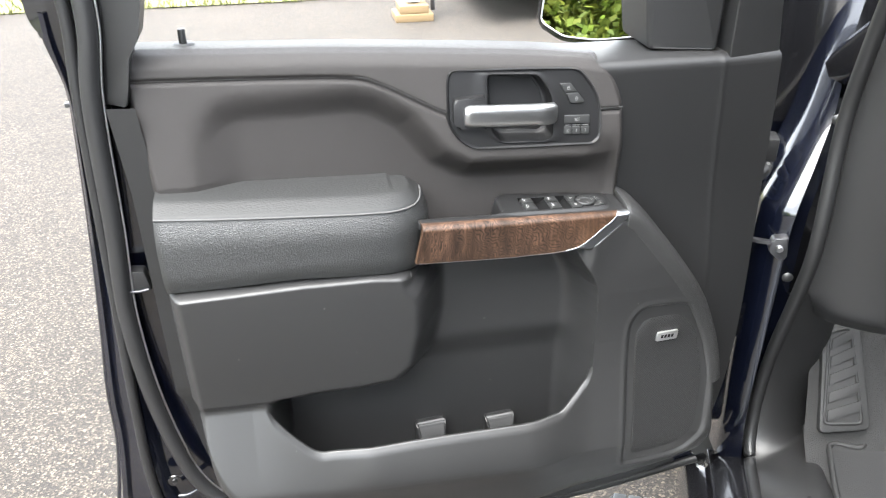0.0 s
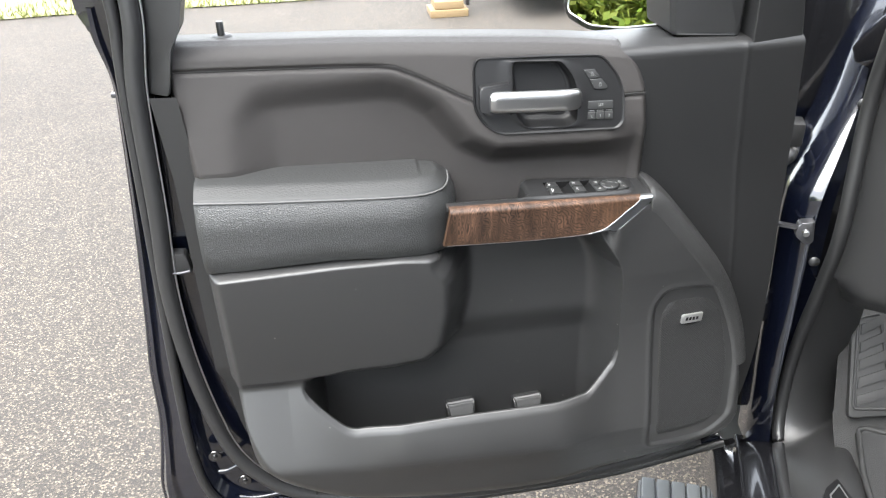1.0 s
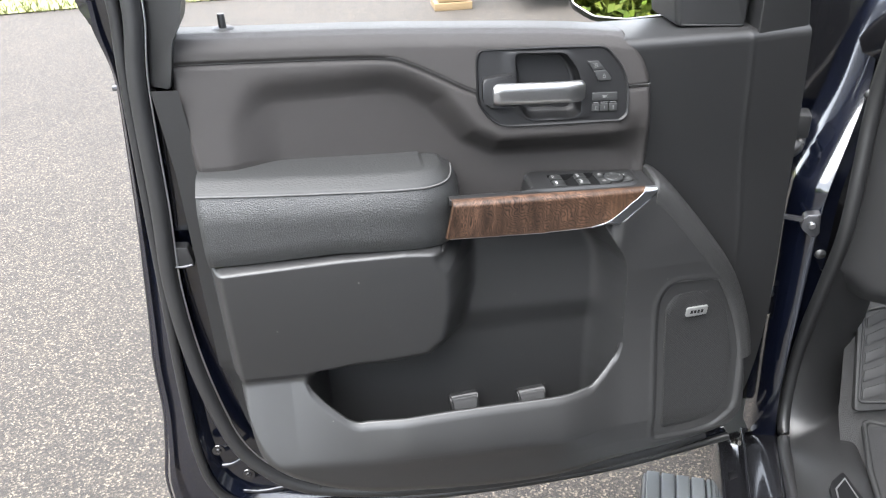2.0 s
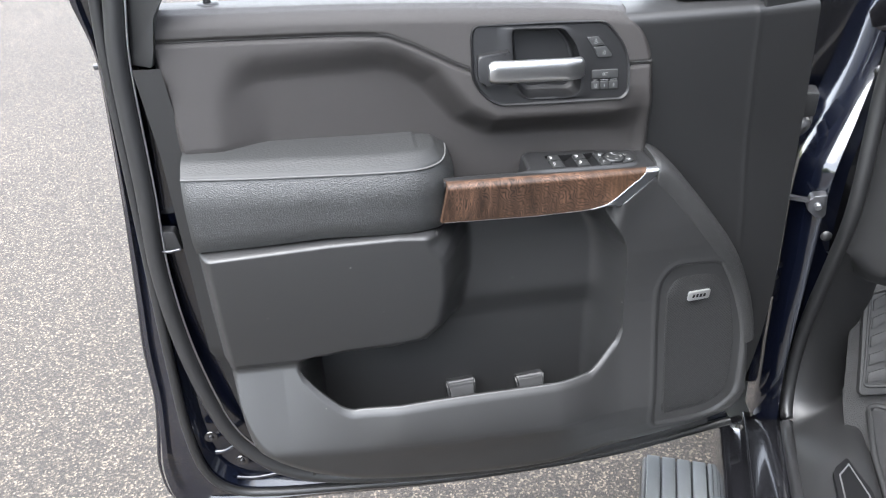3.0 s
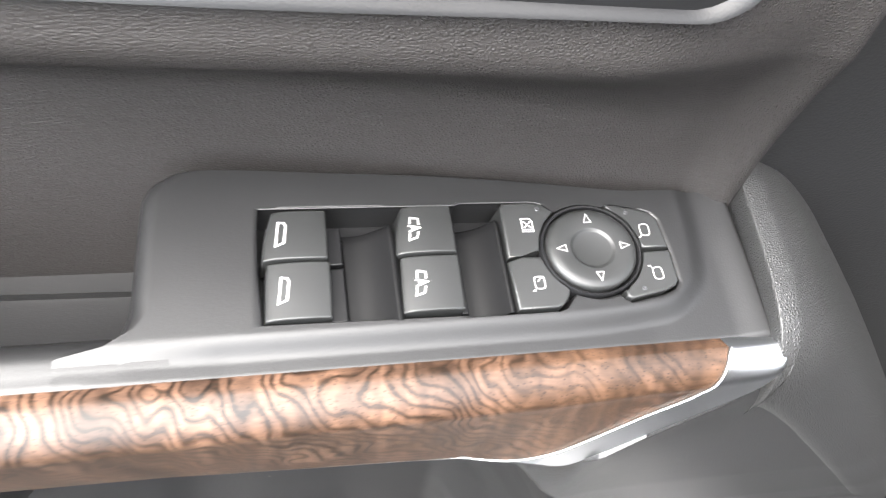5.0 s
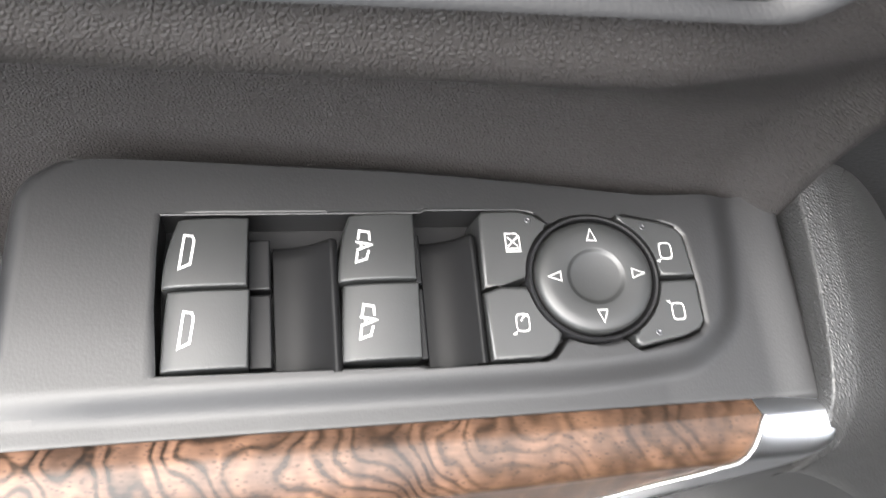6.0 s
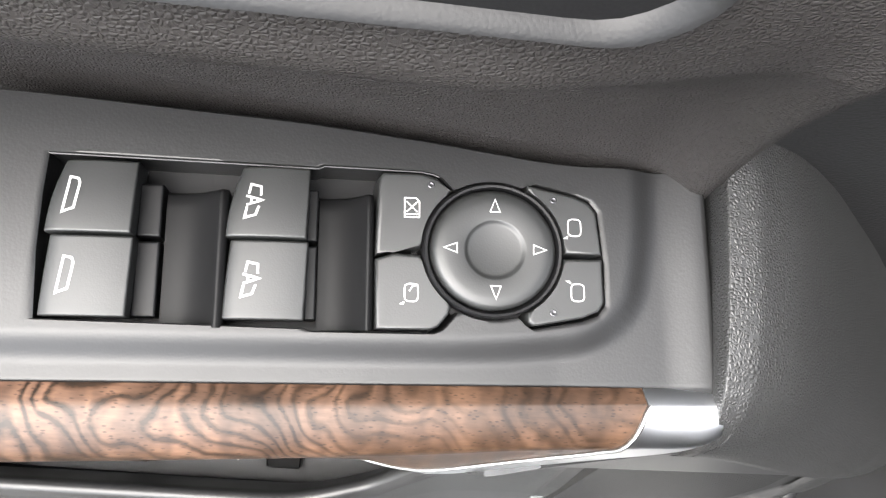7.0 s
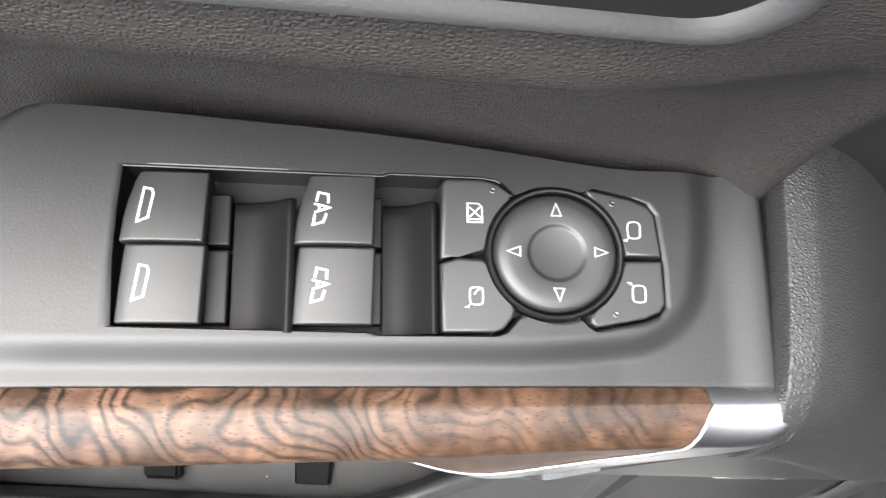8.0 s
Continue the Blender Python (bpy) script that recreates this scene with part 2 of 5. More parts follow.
def grille_material():
    """Perforated speaker cloth: rows of round holes 1.8 mm apart."""
    m = material("speaker_mesh", (0.03, 0.03, 0.031), 0.55)
    b = m.node_tree.nodes["Principled BSDF"]
    v = node(m, "ShaderNodeTexVoronoi", Scale=1.0, Randomness=0.0)
    wire(m, coords(m, (290, 0, 290), (0, radians(45), 0)), 0, v, 0)
    hole = node(m, "ShaderNodeMapRange")
    hole.inputs["From Min"].default_value, hole.inputs["From Max"].default_value = 0.36, 0.46
    wire(m, v, "Distance", hole, 0)
    sc = node(m, "ShaderNodeMix")
    sc.data_type = "RGBA"
    sc.inputs["A"].default_value, sc.inputs["B"].default_value = (0.0008, 0.0008, 0.0008, 1), (0.0095, 0.0095, 0.0098, 1)
    wire(m, hole, 0, sc, "Factor")
    m.node_tree.links.new(sc.outputs["Result"], b.inputs["Base Color"])
    bump = node(m, "ShaderNodeBump", Strength=1.0, Distance=0.0006)
    wire(m, hole, 0, bump, "Height")
    wire(m, bump, 0, b, "Normal")
    return m


def asphalt_material():
    """Worn asphalt: pale stones of 4 to 10 mm in grey binder, broad stains."""
    m = material("asphalt", (0.2, 0.2, 0.19), 0.85)
    b = m.node_tree.nodes["Principled BSDF"]
    mp = coords(m)
    v = node(m, "ShaderNodeTexVoronoi", Scale=190.0)
    wire(m, mp, 0, v, 0)
    sep = node(m, "ShaderNodeSeparateColor")
    wire(m, v, "Color", sep, 0)
    ramp = node(m, "ShaderNodeValToRGB")
    e = ramp.color_ramp.elements
    e[0].position, e[0].color = 0.0, (0.013, 0.011, 0.0095, 1)
    e[1].position, e[1].color = 1.0, (0.15, 0.123, 0.094, 1)
    k = e.new(0.55)
    k.color = (0.024, 0.0195, 0.0155, 1)
    k = e.new(0.8)
    k.color = (0.054, 0.0442, 0.0345, 1)
    wire(m, sep, 0, ramp, 0)
    stain = node(m, "ShaderNodeTexNoise", Scale=0.9, Detail=6.0, Roughness=0.65)
    wire(m, mp, 0, stain, 0)
    st = node(m, "ShaderNodeMapRange")
    st.inputs["From Min"].default_value, st.inputs["From Max"].default_value = 0.3, 0.7
    st.inputs["To Min"].default_value, st.inputs["To Max"].default_value = 0.7, 1.04
    wire(m, stain, "Fac", st, 0)
    sc = node(m, "ShaderNodeVectorMath")
    sc.operation = "SCALE"
    wire(m, ramp, 0, sc, 0)
    wire(m, st, 0, sc, "Scale")
    wire(m, sc, 0, b, "Base Color")
    bump = node(m, "ShaderNodeBump", Strength=0.8, Distance=0.003)
    wire(m, v, "Distance", bump, "Height")
    wire(m, bump, 0, b, "Normal")
    return m


def leaf_material(name, a, c, through_light=0.0):
    """Leaves that vary from one to the next and let some light through."""
    m = material(name, a, 0.6)
    b = m.node_tree.nodes["Principled BSDF"]
    g = node(m, "ShaderNodeNewGeometry")
    mix = node(m, "ShaderNodeMix")
    mix.data_type = "RGBA"
    mix.inputs["A"].default_value, mix.inputs["B"].default_value = (*a, 1), (*c, 1)
    wire(m, g, "Random Per Island", mix, "Factor")
    m.node_tree.links.new(mix.outputs["Result"], b.inputs["Base Color"])
    if through_light:
        t = node(m, "ShaderNodeBsdfTranslucent")
        m.node_tree.links.new(mix.outputs["Result"], t.inputs["Color"])
        both = node(m, "ShaderNodeMixShader")
        both.inputs[0].default_value = through_light
        wire(m, b, 0, both, 1)
        wire(m, t, 0, both, 2)
        wire(m, both, 0, m.node_tree.nodes["Material Output"], "Surface")
    return m


wood = wood_material()
speaker_mesh = grille_material()
asphalt = asphalt_material()
leaves = leaf_material("leaves", (0.15, 0.22, 0.035), (0.33, 0.36, 0.07), 0.5)
grass_blades = leaf_material("grass_blades", (0.06, 0.085, 0.02), (0.13, 0.125, 0.035))
raw_timber = tint(material("raw_timber", (0.16, 0.11, 0.055), 0.8), 0.25, 25, stretch=(1, 1, 6))
mirror_glass = material("mirror_glass", (0.85, 0.87, 0.88), 0.01, 1.0)


# ---- building helpers ----
OFF = {}


def thing(name, at, label, category, group="", kind=""):
    """An empty at the thing's base; its parts are written in place coordinates."""
    ob = new(name)
    ob.empty_display_size = 0.1
    ob.location = at
    OFF[ob.name] = Vector(at)
    return tagged(ob, label, category, group, kind)


def part(name, data, mat, parent, label="", smooth=35):
    """One mesh object under a thing or a part."""
    if isinstance(data, bmesh.types.BMesh):
        me = bpy.data.meshes.new(name)
        bmesh.ops.recalc_face_normals(data, faces=data.faces)
        data.to_mesh(me)
        data.free()
    else:
        me = data
    me.polygons.foreach_set("use_smooth", [True] * len(me.polygons))
    if smooth < 180:
        me.set_sharp_from_angle(angle=radians(smooth))
    me.materials.append(mat)
    ob = new(name, me)
    if parent:
        ob.parent = parent
        if parent.name in OFF:
            ob.location = -OFF[parent.name]
    if label:
        ob["label"] = label
    return ob


def quad_grid(pts, flip=False, wrap=False):
    """A mesh from an (n, m, 3) array of points; wrap joins the last column to the first."""
    n, m = pts.shape[:2]
    idx = np.arange(n * m).reshape(n, m)
    nxt = np.roll(idx, -1, 1) if wrap else idx[:, 1:]
    cur = idx if wrap else idx[:, :-1]
    q = np.stack([cur[:-1], nxt[:-1], nxt[1:], cur[1:]], -1).reshape(-1, 4)
    if flip:
        q = q[:, ::-1]
    me = bpy.data.meshes.new("grid")
    me.from_pydata(pts.reshape(-1, 3).tolist(), [], q.tolist())
    me.update()
    return me


def ss(a, b, x):
    t = np.clip((x - a) / (b - a), 0, 1)
    return t * t * (3 - 2 * t)


def mixed(a, b, k):
    return a * (1 - k) + b * k


def inside_distance(x, z, poly):
    """Signed distance to a polygon, negative inside."""
    p = np.array(poly, float)
    d = np.full(np.shape(x), 1e9)
    s = np.ones(np.shape(x))
    for i in range(len(p)):
        a, b = p[i], p[i - 1]
        e, wx, wz = b - a, x - a[0], z - a[1]
        t = np.clip((wx * e[0] + wz * e[1]) / (e @ e + 1e-12), 0, 1)
        d = np.minimum(d, (wx - e[0] * t) ** 2 + (wz - e[1] * t) ** 2)
        c1, c2, c3 = z >= a[1], z < b[1], e[0] * wz > e[1] * wx
        s = np.where((c1 & c2 & c3) | (~c1 & ~c2 & ~c3), -s, s)
    return s * np.sqrt(d)


def spline(pts, n=8, closed=False):
    """A smooth line through the points (Catmull-Rom), n steps each."""
    p = [Vector(q) for q in pts]
    out, k = [], len(p)
    for i in range(k if closed else k - 1):
        a, b = p[i], p[(i + 1) % k]
        a0 = p[i - 1] if closed or i > 0 else a * 2 - b
        b1 = p[(i + 2) % k] if closed or i + 2 < k else b * 2 - a
        for j in range(n):
            t = j / n
            out.append(0.5 * (2 * a + (b - a0) * t + (2 * a0 - 5 * a + 4 * b - b1) * t * t + (3 * a - a0 - 3 * b + b1) * t ** 3))
    if not closed:
        out.append(p[-1])
    return out


def curve_of(pts, n=8):
    """y as a smooth function of x, from a few points."""
    q = spline([(a, b, 0) for a, b in pts], n)
    xs, ys = np.array([v.x for v in q]), np.array([v.y for v in q])
    order = np.argsort(xs)
    return lambda x: np.interp(x, xs[order], ys[order])


def tube(path, profile, closed=False):
    """Sweeps a closed profile of (side, up) along a path; side is level."""
    pts = [Vector(p) for p in path]
    rows = []
    for i, p in enumerate(pts):
        a = pts[i - 1] if i > 0 or closed else p
        b = pts[(i + 1) % len(pts)] if i + 1 < len(pts) or closed else p
        ahead = (b - a).normalized()
        ref = Vector((0, 1, 0)) if abs(ahead.y) < 0.9 else Vector((0, 0, 1))
        side = ahead.cross(ref).normalized()
        up = side.cross(ahead)
        rows.append([p + side * u + up * v for u, v in profile])
    if closed:
        rows.append(rows[0])
    arr = np.array([[tuple(v) for v in r] for r in rows])
    return quad_grid(arr, wrap=True)


def ring(r, n=10, squash=1.0):
    return [(r * math.cos(2 * math.pi * i / n), squash * r * math.sin(2 * math.pi * i / n)) for i in range(n)]


def rounded(poly, r, n=4):
    """A polygon with its corners rounded."""
    p = [Vector((a, b)) for a, b in poly]
    rr = r if isinstance(r, (list, tuple)) else [r] * len(p)
    out = []
    for i, c in enumerate(p):
        a, b = p[i - 1], p[(i + 1) % len(p)]
        da, db = (a - c), (b - c)
        k = min(rr[i], da.length * 0.45, db.length * 0.45)
        s, e = c + da.normalized() * k, c + db.normalized() * k
        for j in range(n + 1):
            t = j / n
            out.append(tuple((1 - t) ** 2 * s + 2 * t * (1 - t) * c + t * t * e))
    return out


def slab(poly, to3d, depth, bevel=0.0, segments=2):
    """A plate from a 2D polygon: to3d(u, v, h) places it, h runs from 0 (face) to depth (back)."""
    bm = bmesh.new()
    top = [bm.verts.new(to3d(u, v, 0.0)) for u, v in poly]
    bot = [bm.verts.new(to3d(u, v, depth)) for u, v in poly]
    face = bm.faces.new(top)
    bm.faces.new(bot[::-1])
    n = len(poly)
    for i in range(n):
        bm.faces.new((top[i - 1], top[i], bot[i], bot[i - 1]))
    if bevel > 0:
        bmesh.ops.bevel(bm, geom=list(face.edges), offset=bevel, segments=segments, affect="EDGES", profile=0.6)
    return bm


def box(x0, y0, z0, x1, y1, z1, bevel=0.0, segments=2):
    bm = bmesh.new()
    bmesh.ops.create_cube(bm, size=1, matrix=Matrix.Translation(((x0 + x1) / 2, (y0 + y1) / 2, (z0 + z1) / 2)) @ Matrix.Diagonal((x1 - x0, y1 - y0, z1 - z0, 1)))
    if bevel:
        bmesh.ops.bevel(bm, geom=bm.edges[:], offset=bevel, segments=segments, affect="EDGES", profile=0.6)
    return bm


def lathe(profile, centre, n=48, axis=Matrix.Identity(3)):
    """Turns a profile of (radius, height) round an axis at centre."""
    arr = np.array([[tuple(Vector(centre) + axis @ Vector((r * math.cos(2 * math.pi * i / n), r * math.sin(2 * math.pi * i / n), h))) for i in range(n)] for r, h in profile])
    return quad_grid(arr, wrap=True)


def stroke(lines, to3d, width, lift=0.00012):
    """Thin raised strokes along 2D lines (closed where the first point comes back)."""
    bm = bmesh.new()
    for line in lines:
        closed = line[0] == line[-1]
        p = [Vector(q) for q in (line[:-1] if closed else line)]
        k = len(p)
        inner, outer = [], []
        for i in range(k):
            a = p[i - 1] if i > 0 or closed else p[i]
            b = p[(i + 1) % k] if i + 1 < k or closed else p[i]
            d1, d2 = (p[i] - a), (b - p[i])
            n1 = Vector((-d1.y, d1.x)).normalized() if d1.length > 0 else Vector((-d2.y, d2.x)).normalized()
            n2 = Vector((-d2.y, d2.x)).normalized() if d2.length > 0 else n1
            n = (n1 + n2).normalized()
            w = width / 2 / max(0.5, n.dot(n1))
            inner.append(bm.verts.new(to3d(*(p[i] - n * w), -lift)))
            outer.append(bm.verts.new(to3d(*(p[i] + n * w), -lift)))
        for i in range(k if closed else k - 1):
            j = (i + 1) % k
            bm.faces.new((inner[i], inner[j], outer[j], outer[i]))
    return bm


# ---- the ground ----
def build_ground():
    n = 40
    g = np.sinh(np.linspace(-5.5, 5.5, n)) * 3.0
    gx, gy = np.meshgrid(g, g, indexing="ij")
    pts = np.stack([gx, gy, 0 * gx], -1)
    tagged(part("ground", quad_grid(pts), asphalt, None), "worn pale grey asphalt with coarse stone chips", "ground", kind="structure")


build_ground()

# ---- the open door: everything along x, the cabin side towards -y ----
door = thing("truck_door", (0.78, 1.15, 0.45), "open dark navy truck door with grey trim and wood inlay", "car door")

ztop = curve_of([(-0.22, 1.446), (-0.05, 1.439), (0.08, 1.434), (0.23, 1.425), (0.39, 1.413), (0.485, 1.399), (0.51, 1.393)])
seam_z = curve_of([(-0.22, 1.412), (-0.06, 1.407), (0.09, 1.4), (0.135, 1.388), (0.18, 1.366), (0.22, 1.346), (0.26, 1.337), (0.45, 1.333), (0.51, 1.333)])
wall_y = curve_of([(-0.22, 1.07), (-0.1, 1.071), (0.0, 1.074), (0.08, 1.077), (0.18, 1.084), (0.316, 1.086), (0.395, 1.0825), (0.44, 1.079), (0.47, 1.0775), (0.49, 1.077), (0.51, 1.0765)])
RECESS = [(-0.16, 1.0), (-0.155, 1.32), (-0.14, 1.348), (-0.116, 1.368), (-0.098, 1.38), (-0.07, 1.384), (0.1, 1.384), (0.135, 1.374), (0.18, 1.345), (0.225, 1.29), (0.262, 1.27), (0.45, 1.264), (0.5, 1.255), (0.507, 1.0)]


BEZ = rounded([(0.237, 1.403), (0.427, 1.396), (0.452, 1.365), (0.461, 1.338), (0.46, 1.297), (0.45, 1.289), (0.265, 1.295), (0.243, 1.312), (0.231, 1.332), (0.232, 1.39)], 0.012, 4)
CUP = rounded([(0.288, 1.397), (0.366, 1.393), (0.384, 1.37), (0.391, 1.345), (0.388, 1.302), (0.375, 1.296), (0.306, 1.299), (0.292, 1.318), (0.288, 1.35)], 0.009, 4)


def pad_face(z):
    return 1.052 + 0.25 * (np.maximum(z, 1.27) - 1.27)


def upper_y(x, z):
    y = pad_face(z) + 0.003
    above = z - seam_z(x)
    y = y - 0.004 * ss(0.001, 0.008, above) + 0.0025 * np.exp(-(above / 0.0016) ** 2)
    y = y - 0.002 * ss(-0.001, -0.006, above)
    d = inside_distance(x, z, RECESS)
    deep = mixed(ss(0.012, -0.04, d), ss(1.31, 1.2, z) * ss(0.012, -0.028, x - 0.507), ss(0.43, 0.49, x) * ss(1.32, 1.3, z))
    y = mixed(y, wall_y(x) + 0.13 * (z - 1.2), deep * ss(-0.15, -0.06, x))
    return y + 0.05 * ss(0.0, -0.006, inside_distance(x, z, BEZ))


def upper_panel():
    u, v = np.linspace(0, 1, 330), np.linspace(0, 1, 210)
    uu, vv = np.meshgrid(u, v, indexing="ij")
    right = curve_of([(1.13, 0.504), (1.24, 0.505), (1.32, 0.504), (1.35, 0.5), (1.38, 0.488), (1.41, 0.462), (1.46, 0.43)])
    zt = ztop(-0.195 + uu * 0.66)
    z = 1.125 + (zt - 1.125) * vv
    left = np.interp(z, [1.12, 1.26, 1.44], [-0.19, -0.195, -0.216])
    x = left + (right(z) - left) * uu
    y = upper_y(x, z)
    edge = (right(z) - x)
    y = y + 0.016 * (1 - np.clip(edge / 0.012, 0, 1)) ** 2 + 0.02 * (1 - np.clip((x - left) / 0.014, 0, 1)) ** 2
    y = y + 0.013 * np.clip((z - (zt - 0.018)) / 0.018, 0, 1) ** 2.2
    rows = [np.stack([x, y, z], -1)]
    top = rows[0][:, -1]
    cap = []
    for k in range(1, 9):
        a = k / 8 * math.pi / 2
        cap.append(top + np.array([0, 0.016 * math.sin(a), 0.008 * (1 - math.cos(a)) * 0 + 0.004 * math.sin(a)]))
    last = cap[-1].copy()
    last[:, 1] = 1.182
    last[:, 2] -= 0.005
    cap.append(last)
    low = last.copy()
    low[:, 2] -= 0.03
    cap.append(low)
    pts = np.concatenate([rows[0], np.stack(cap, 1)], 1)
    return quad_grid(pts, flip=True)


pad = part("upper_panel", upper_panel(), soft_trim, door, "grey grained leatherette upper door pad", 180)


def stitches():
    """Stitching along the belt seam: short thread bars in two stretches."""
    for x0, x1 in ((0.1, 0.226), (0.464, 0.498)):
        x = x0
        while x < x1:
            a, b = x, x + 0.0024
            bm = bmesh.new()
            za, zb = float(seam_z(a)) + 0.0045, float(seam_z(b)) + 0.0045
            ya, yb = float(upper_y(np.array(a), np.array(za))) - 0.0003, float(upper_y(np.array(b), np.array(zb))) - 0.0003
            f = [bm.verts.new(p) for p in ((a, ya, za - 0.0006), (b, yb, zb - 0.0006), (b, yb - 0.0007, zb), (a, ya - 0.0007, za), (b, yb, zb + 0.0006), (a, ya, za + 0.0006))]
            bm.faces.new((f[0], f[1], f[2], f[3]))
            bm.faces.new((f[3], f[2], f[4], f[5]))
            part("stitch", bm, thread, pad)
            x += 0.0036


stitches()
# rolled welt along the belt seam, on both sides of the handle
for x0, x1 in ((-0.203, 0.229), (0.4635, 0.497)):
    welt = []
    for x in np.linspace(x0, x1, 60 if x0 < 0 else 10):
        z = float(seam_z(x)) + 0.0012
        welt.append((x, float(upper_y(np.array(x), np.array(z))) + 0.0003, z))
    part("welt", tube(welt, ring(0.0017, 8)), soft_trim, pad, "", 180)

# lower moulded panel with map pocket, speaker swelling and bolster
low_z = curve_of([(-0.2, 0.95), (-0.186, 0.86), (-0.168, 0.73), (-0.125, 0.655), (-0.048, 0.597), (0.058, 0.562), (0.282, 0.54), (0.512, 0.563), (0.66, 0.597), (0.73, 0.65)])
edge_z = curve_of([(0.49, 1.199), (0.505, 1.1985), (0.513, 1.196), (0.527, 1.187), (0.545, 1.169), (0.566, 1.144), (0.607, 1.093), (0.657, 1.024), (0.688, 0.964), (0.709, 0.897), (0.719, 0.82), (0.722, 0.75), (0.724, 0.7)])
lip_z = curve_of([(-0.079, 0.905), (-0.07, 0.884), (-0.06, 0.8715), (-0.045, 0.8555), (-0.02, 0.8335), (-0.006, 0.8245), (0.008, 0.8215), (0.03, 0.8235), (0.16, 0.8285), (0.31, 0.8295), (0.36, 0.8305), (0.388, 0.8325), (0.407, 0.8345), (0.427, 0.8505), (0.445, 0.8705), (0.456, 0.884), (0.464, 0.907)])
tip_z = curve_of([(0.16, 1.137), (0.38, 1.136), (0.4, 1.1375), (0.415, 1.141), (0.43, 1.1425), (0.44, 1.1418), (0.45, 1.146), (0.46, 1.1535), (0.47, 1.161), (0.48, 1.168), (0.49, 1.1758), (0.497, 1.1812), (0.502, 1.187), (0.507, 1.193)])
OUTLINE = [(-0.19, 1.2), (-0.19, 0.87), (-0.168, 0.73), (-0.125, 0.655), (-0.048, 0.597), (0.058, 0.562), (0.282, 0.54), (0.512, 0.563), (0.64, 0.59), (0.7, 0.65), (0.722, 0.74), (0.719, 0.82), (0.709, 0.897), (0.688, 0.964), (0.657, 1.024), (0.607, 1.093), (0.566, 1.144), (0.545, 1.167), (0.527, 1.183), (0.5, 1.2)]
MIDFACE = [(-0.25, 1.2), (-0.25, 0.912), (-0.09, 0.907), (-0.03, 0.897), (0.08, 0.892), (0.145, 0.905), (0.178, 0.945), (0.192, 1.02), (0.193, 1.08), (0.187, 1.103), (0.174, 1.119), (0.165, 1.2)]
SPEAKER = rounded([(0.527, 0.72), (0.525, 0.98), (0.543, 1.013), (0.628, 1.011), (0.668, 0.965), (0.685, 0.86), (0.68, 0.745), (0.645, 0.705), (0.6, 0.697), (0.532, 0.693)], 0.03, 4)


def side_face(x, z):
    """The face round the speaker: it leans out towards its foot and turns under below the crease."""
    y = np.interp(z, [0.55, 0.7, 0.745, 0.8, 0.9, 0.95, 0.98, 1.01, 1.05, 1.09, 1.12, 1.16, 1.2], [1.0, 0.972, 0.968, 0.977, 0.9965, 1.003, 1.0035, 1.002, 1.0, 1.001, 1.0035, 1.0065, 1.008])
    return y + 0.03 * (x - 0.6)


def front_y(x, z):
    """The front face without the pocket: a band that leans back above a crease, the speaker swelling, rolled edges."""
    side = ss(0.34, 0.47, x)
    d = z - np.interp(x, [-0.15, 0.0, 0.45], [0.77, 0.757, 0.75])
    band = np.interp(x, [-0.1, -0.02, 0.08], [0.46, 0.36, 0.22]) * np.clip(d, 0, 0.16) + 0.5 * np.clip(d, -1, 0) + 0.73 * (np.sqrt(d * d + 0.00005) - d) / 2
    y = mixed(0.94 + band - 0.009 * np.exp(-((z - 0.785) / 0.05) ** 2) * ss(0.0, 0.1, x), side_face(x, z), side)
    y = y + 0.09 * (1 - np.clip((z - low_z(x)) / 0.11, 0, 1)) ** 1.6
    s = inside_distance(x, z, SPEAKER)
    y = y + 0.004 * ss(0.003, -0.004, s) - 0.0012 * np.exp(-((s - 0.006) / 0.004) ** 2)
    o = inside_distance(x, z, OUTLINE)
    y = y + 0.09 * (1 - np.clip(-o / 0.03, 0, 1)) ** 2.0 * ss(0.46, 0.54, x) + 0.03 * (1 - np.clip((x + 0.19) / 0.02, 0, 1)) ** 2
    tuck = z - tip_z(x)
    y = y - 0.0055 * ss(0.505, 0.45, x) * ss(0.432, 0.452, x) * ss(1.07, 1.15, z) + 0.008 * ss(0.447, 0.428, x) * ss(0.33, 0.4, x) * ss(1.09, 1.135, z)
    return y + 0.016 * ss(0.0, 0.005, tuck) * ss(0.33, 0.36, x) * ss(0.514, 0.505, x)


def with_mid(x, z, y):
    """Lays the padded middle face, under the armrest, over the given depth."""
    t = np.clip((1.118 - z) / 0.21, 0, 1.5)
    top = np.interp(x, [-0.19, 0.0, 0.1, 0.15, 0.17, 0.19], [1.113, 1.119, 1.118, 1.113, 1.11, 1.108])
    mid = 0.981 + 0.017 * t ** 1.6 + 0.012 * np.clip((z - top - 0.01) / 0.005, 0, 2.2) ** 2 + 0.03 * (1 - np.clip((x + 0.19) / 0.02, 0, 1)) ** 2
    wm = np.interp(x, [-0.1, -0.07, 0.0, 0.08, 0.16], [0.012, 0.016, 0.034, 0.04, 0.032])
    return mixed(y, mid, ss(1, -1, inside_distance(x, z, MIDFACE) / wm))


def lower_y(x, z):
    return with_mid(x, z, front_y(x, z))


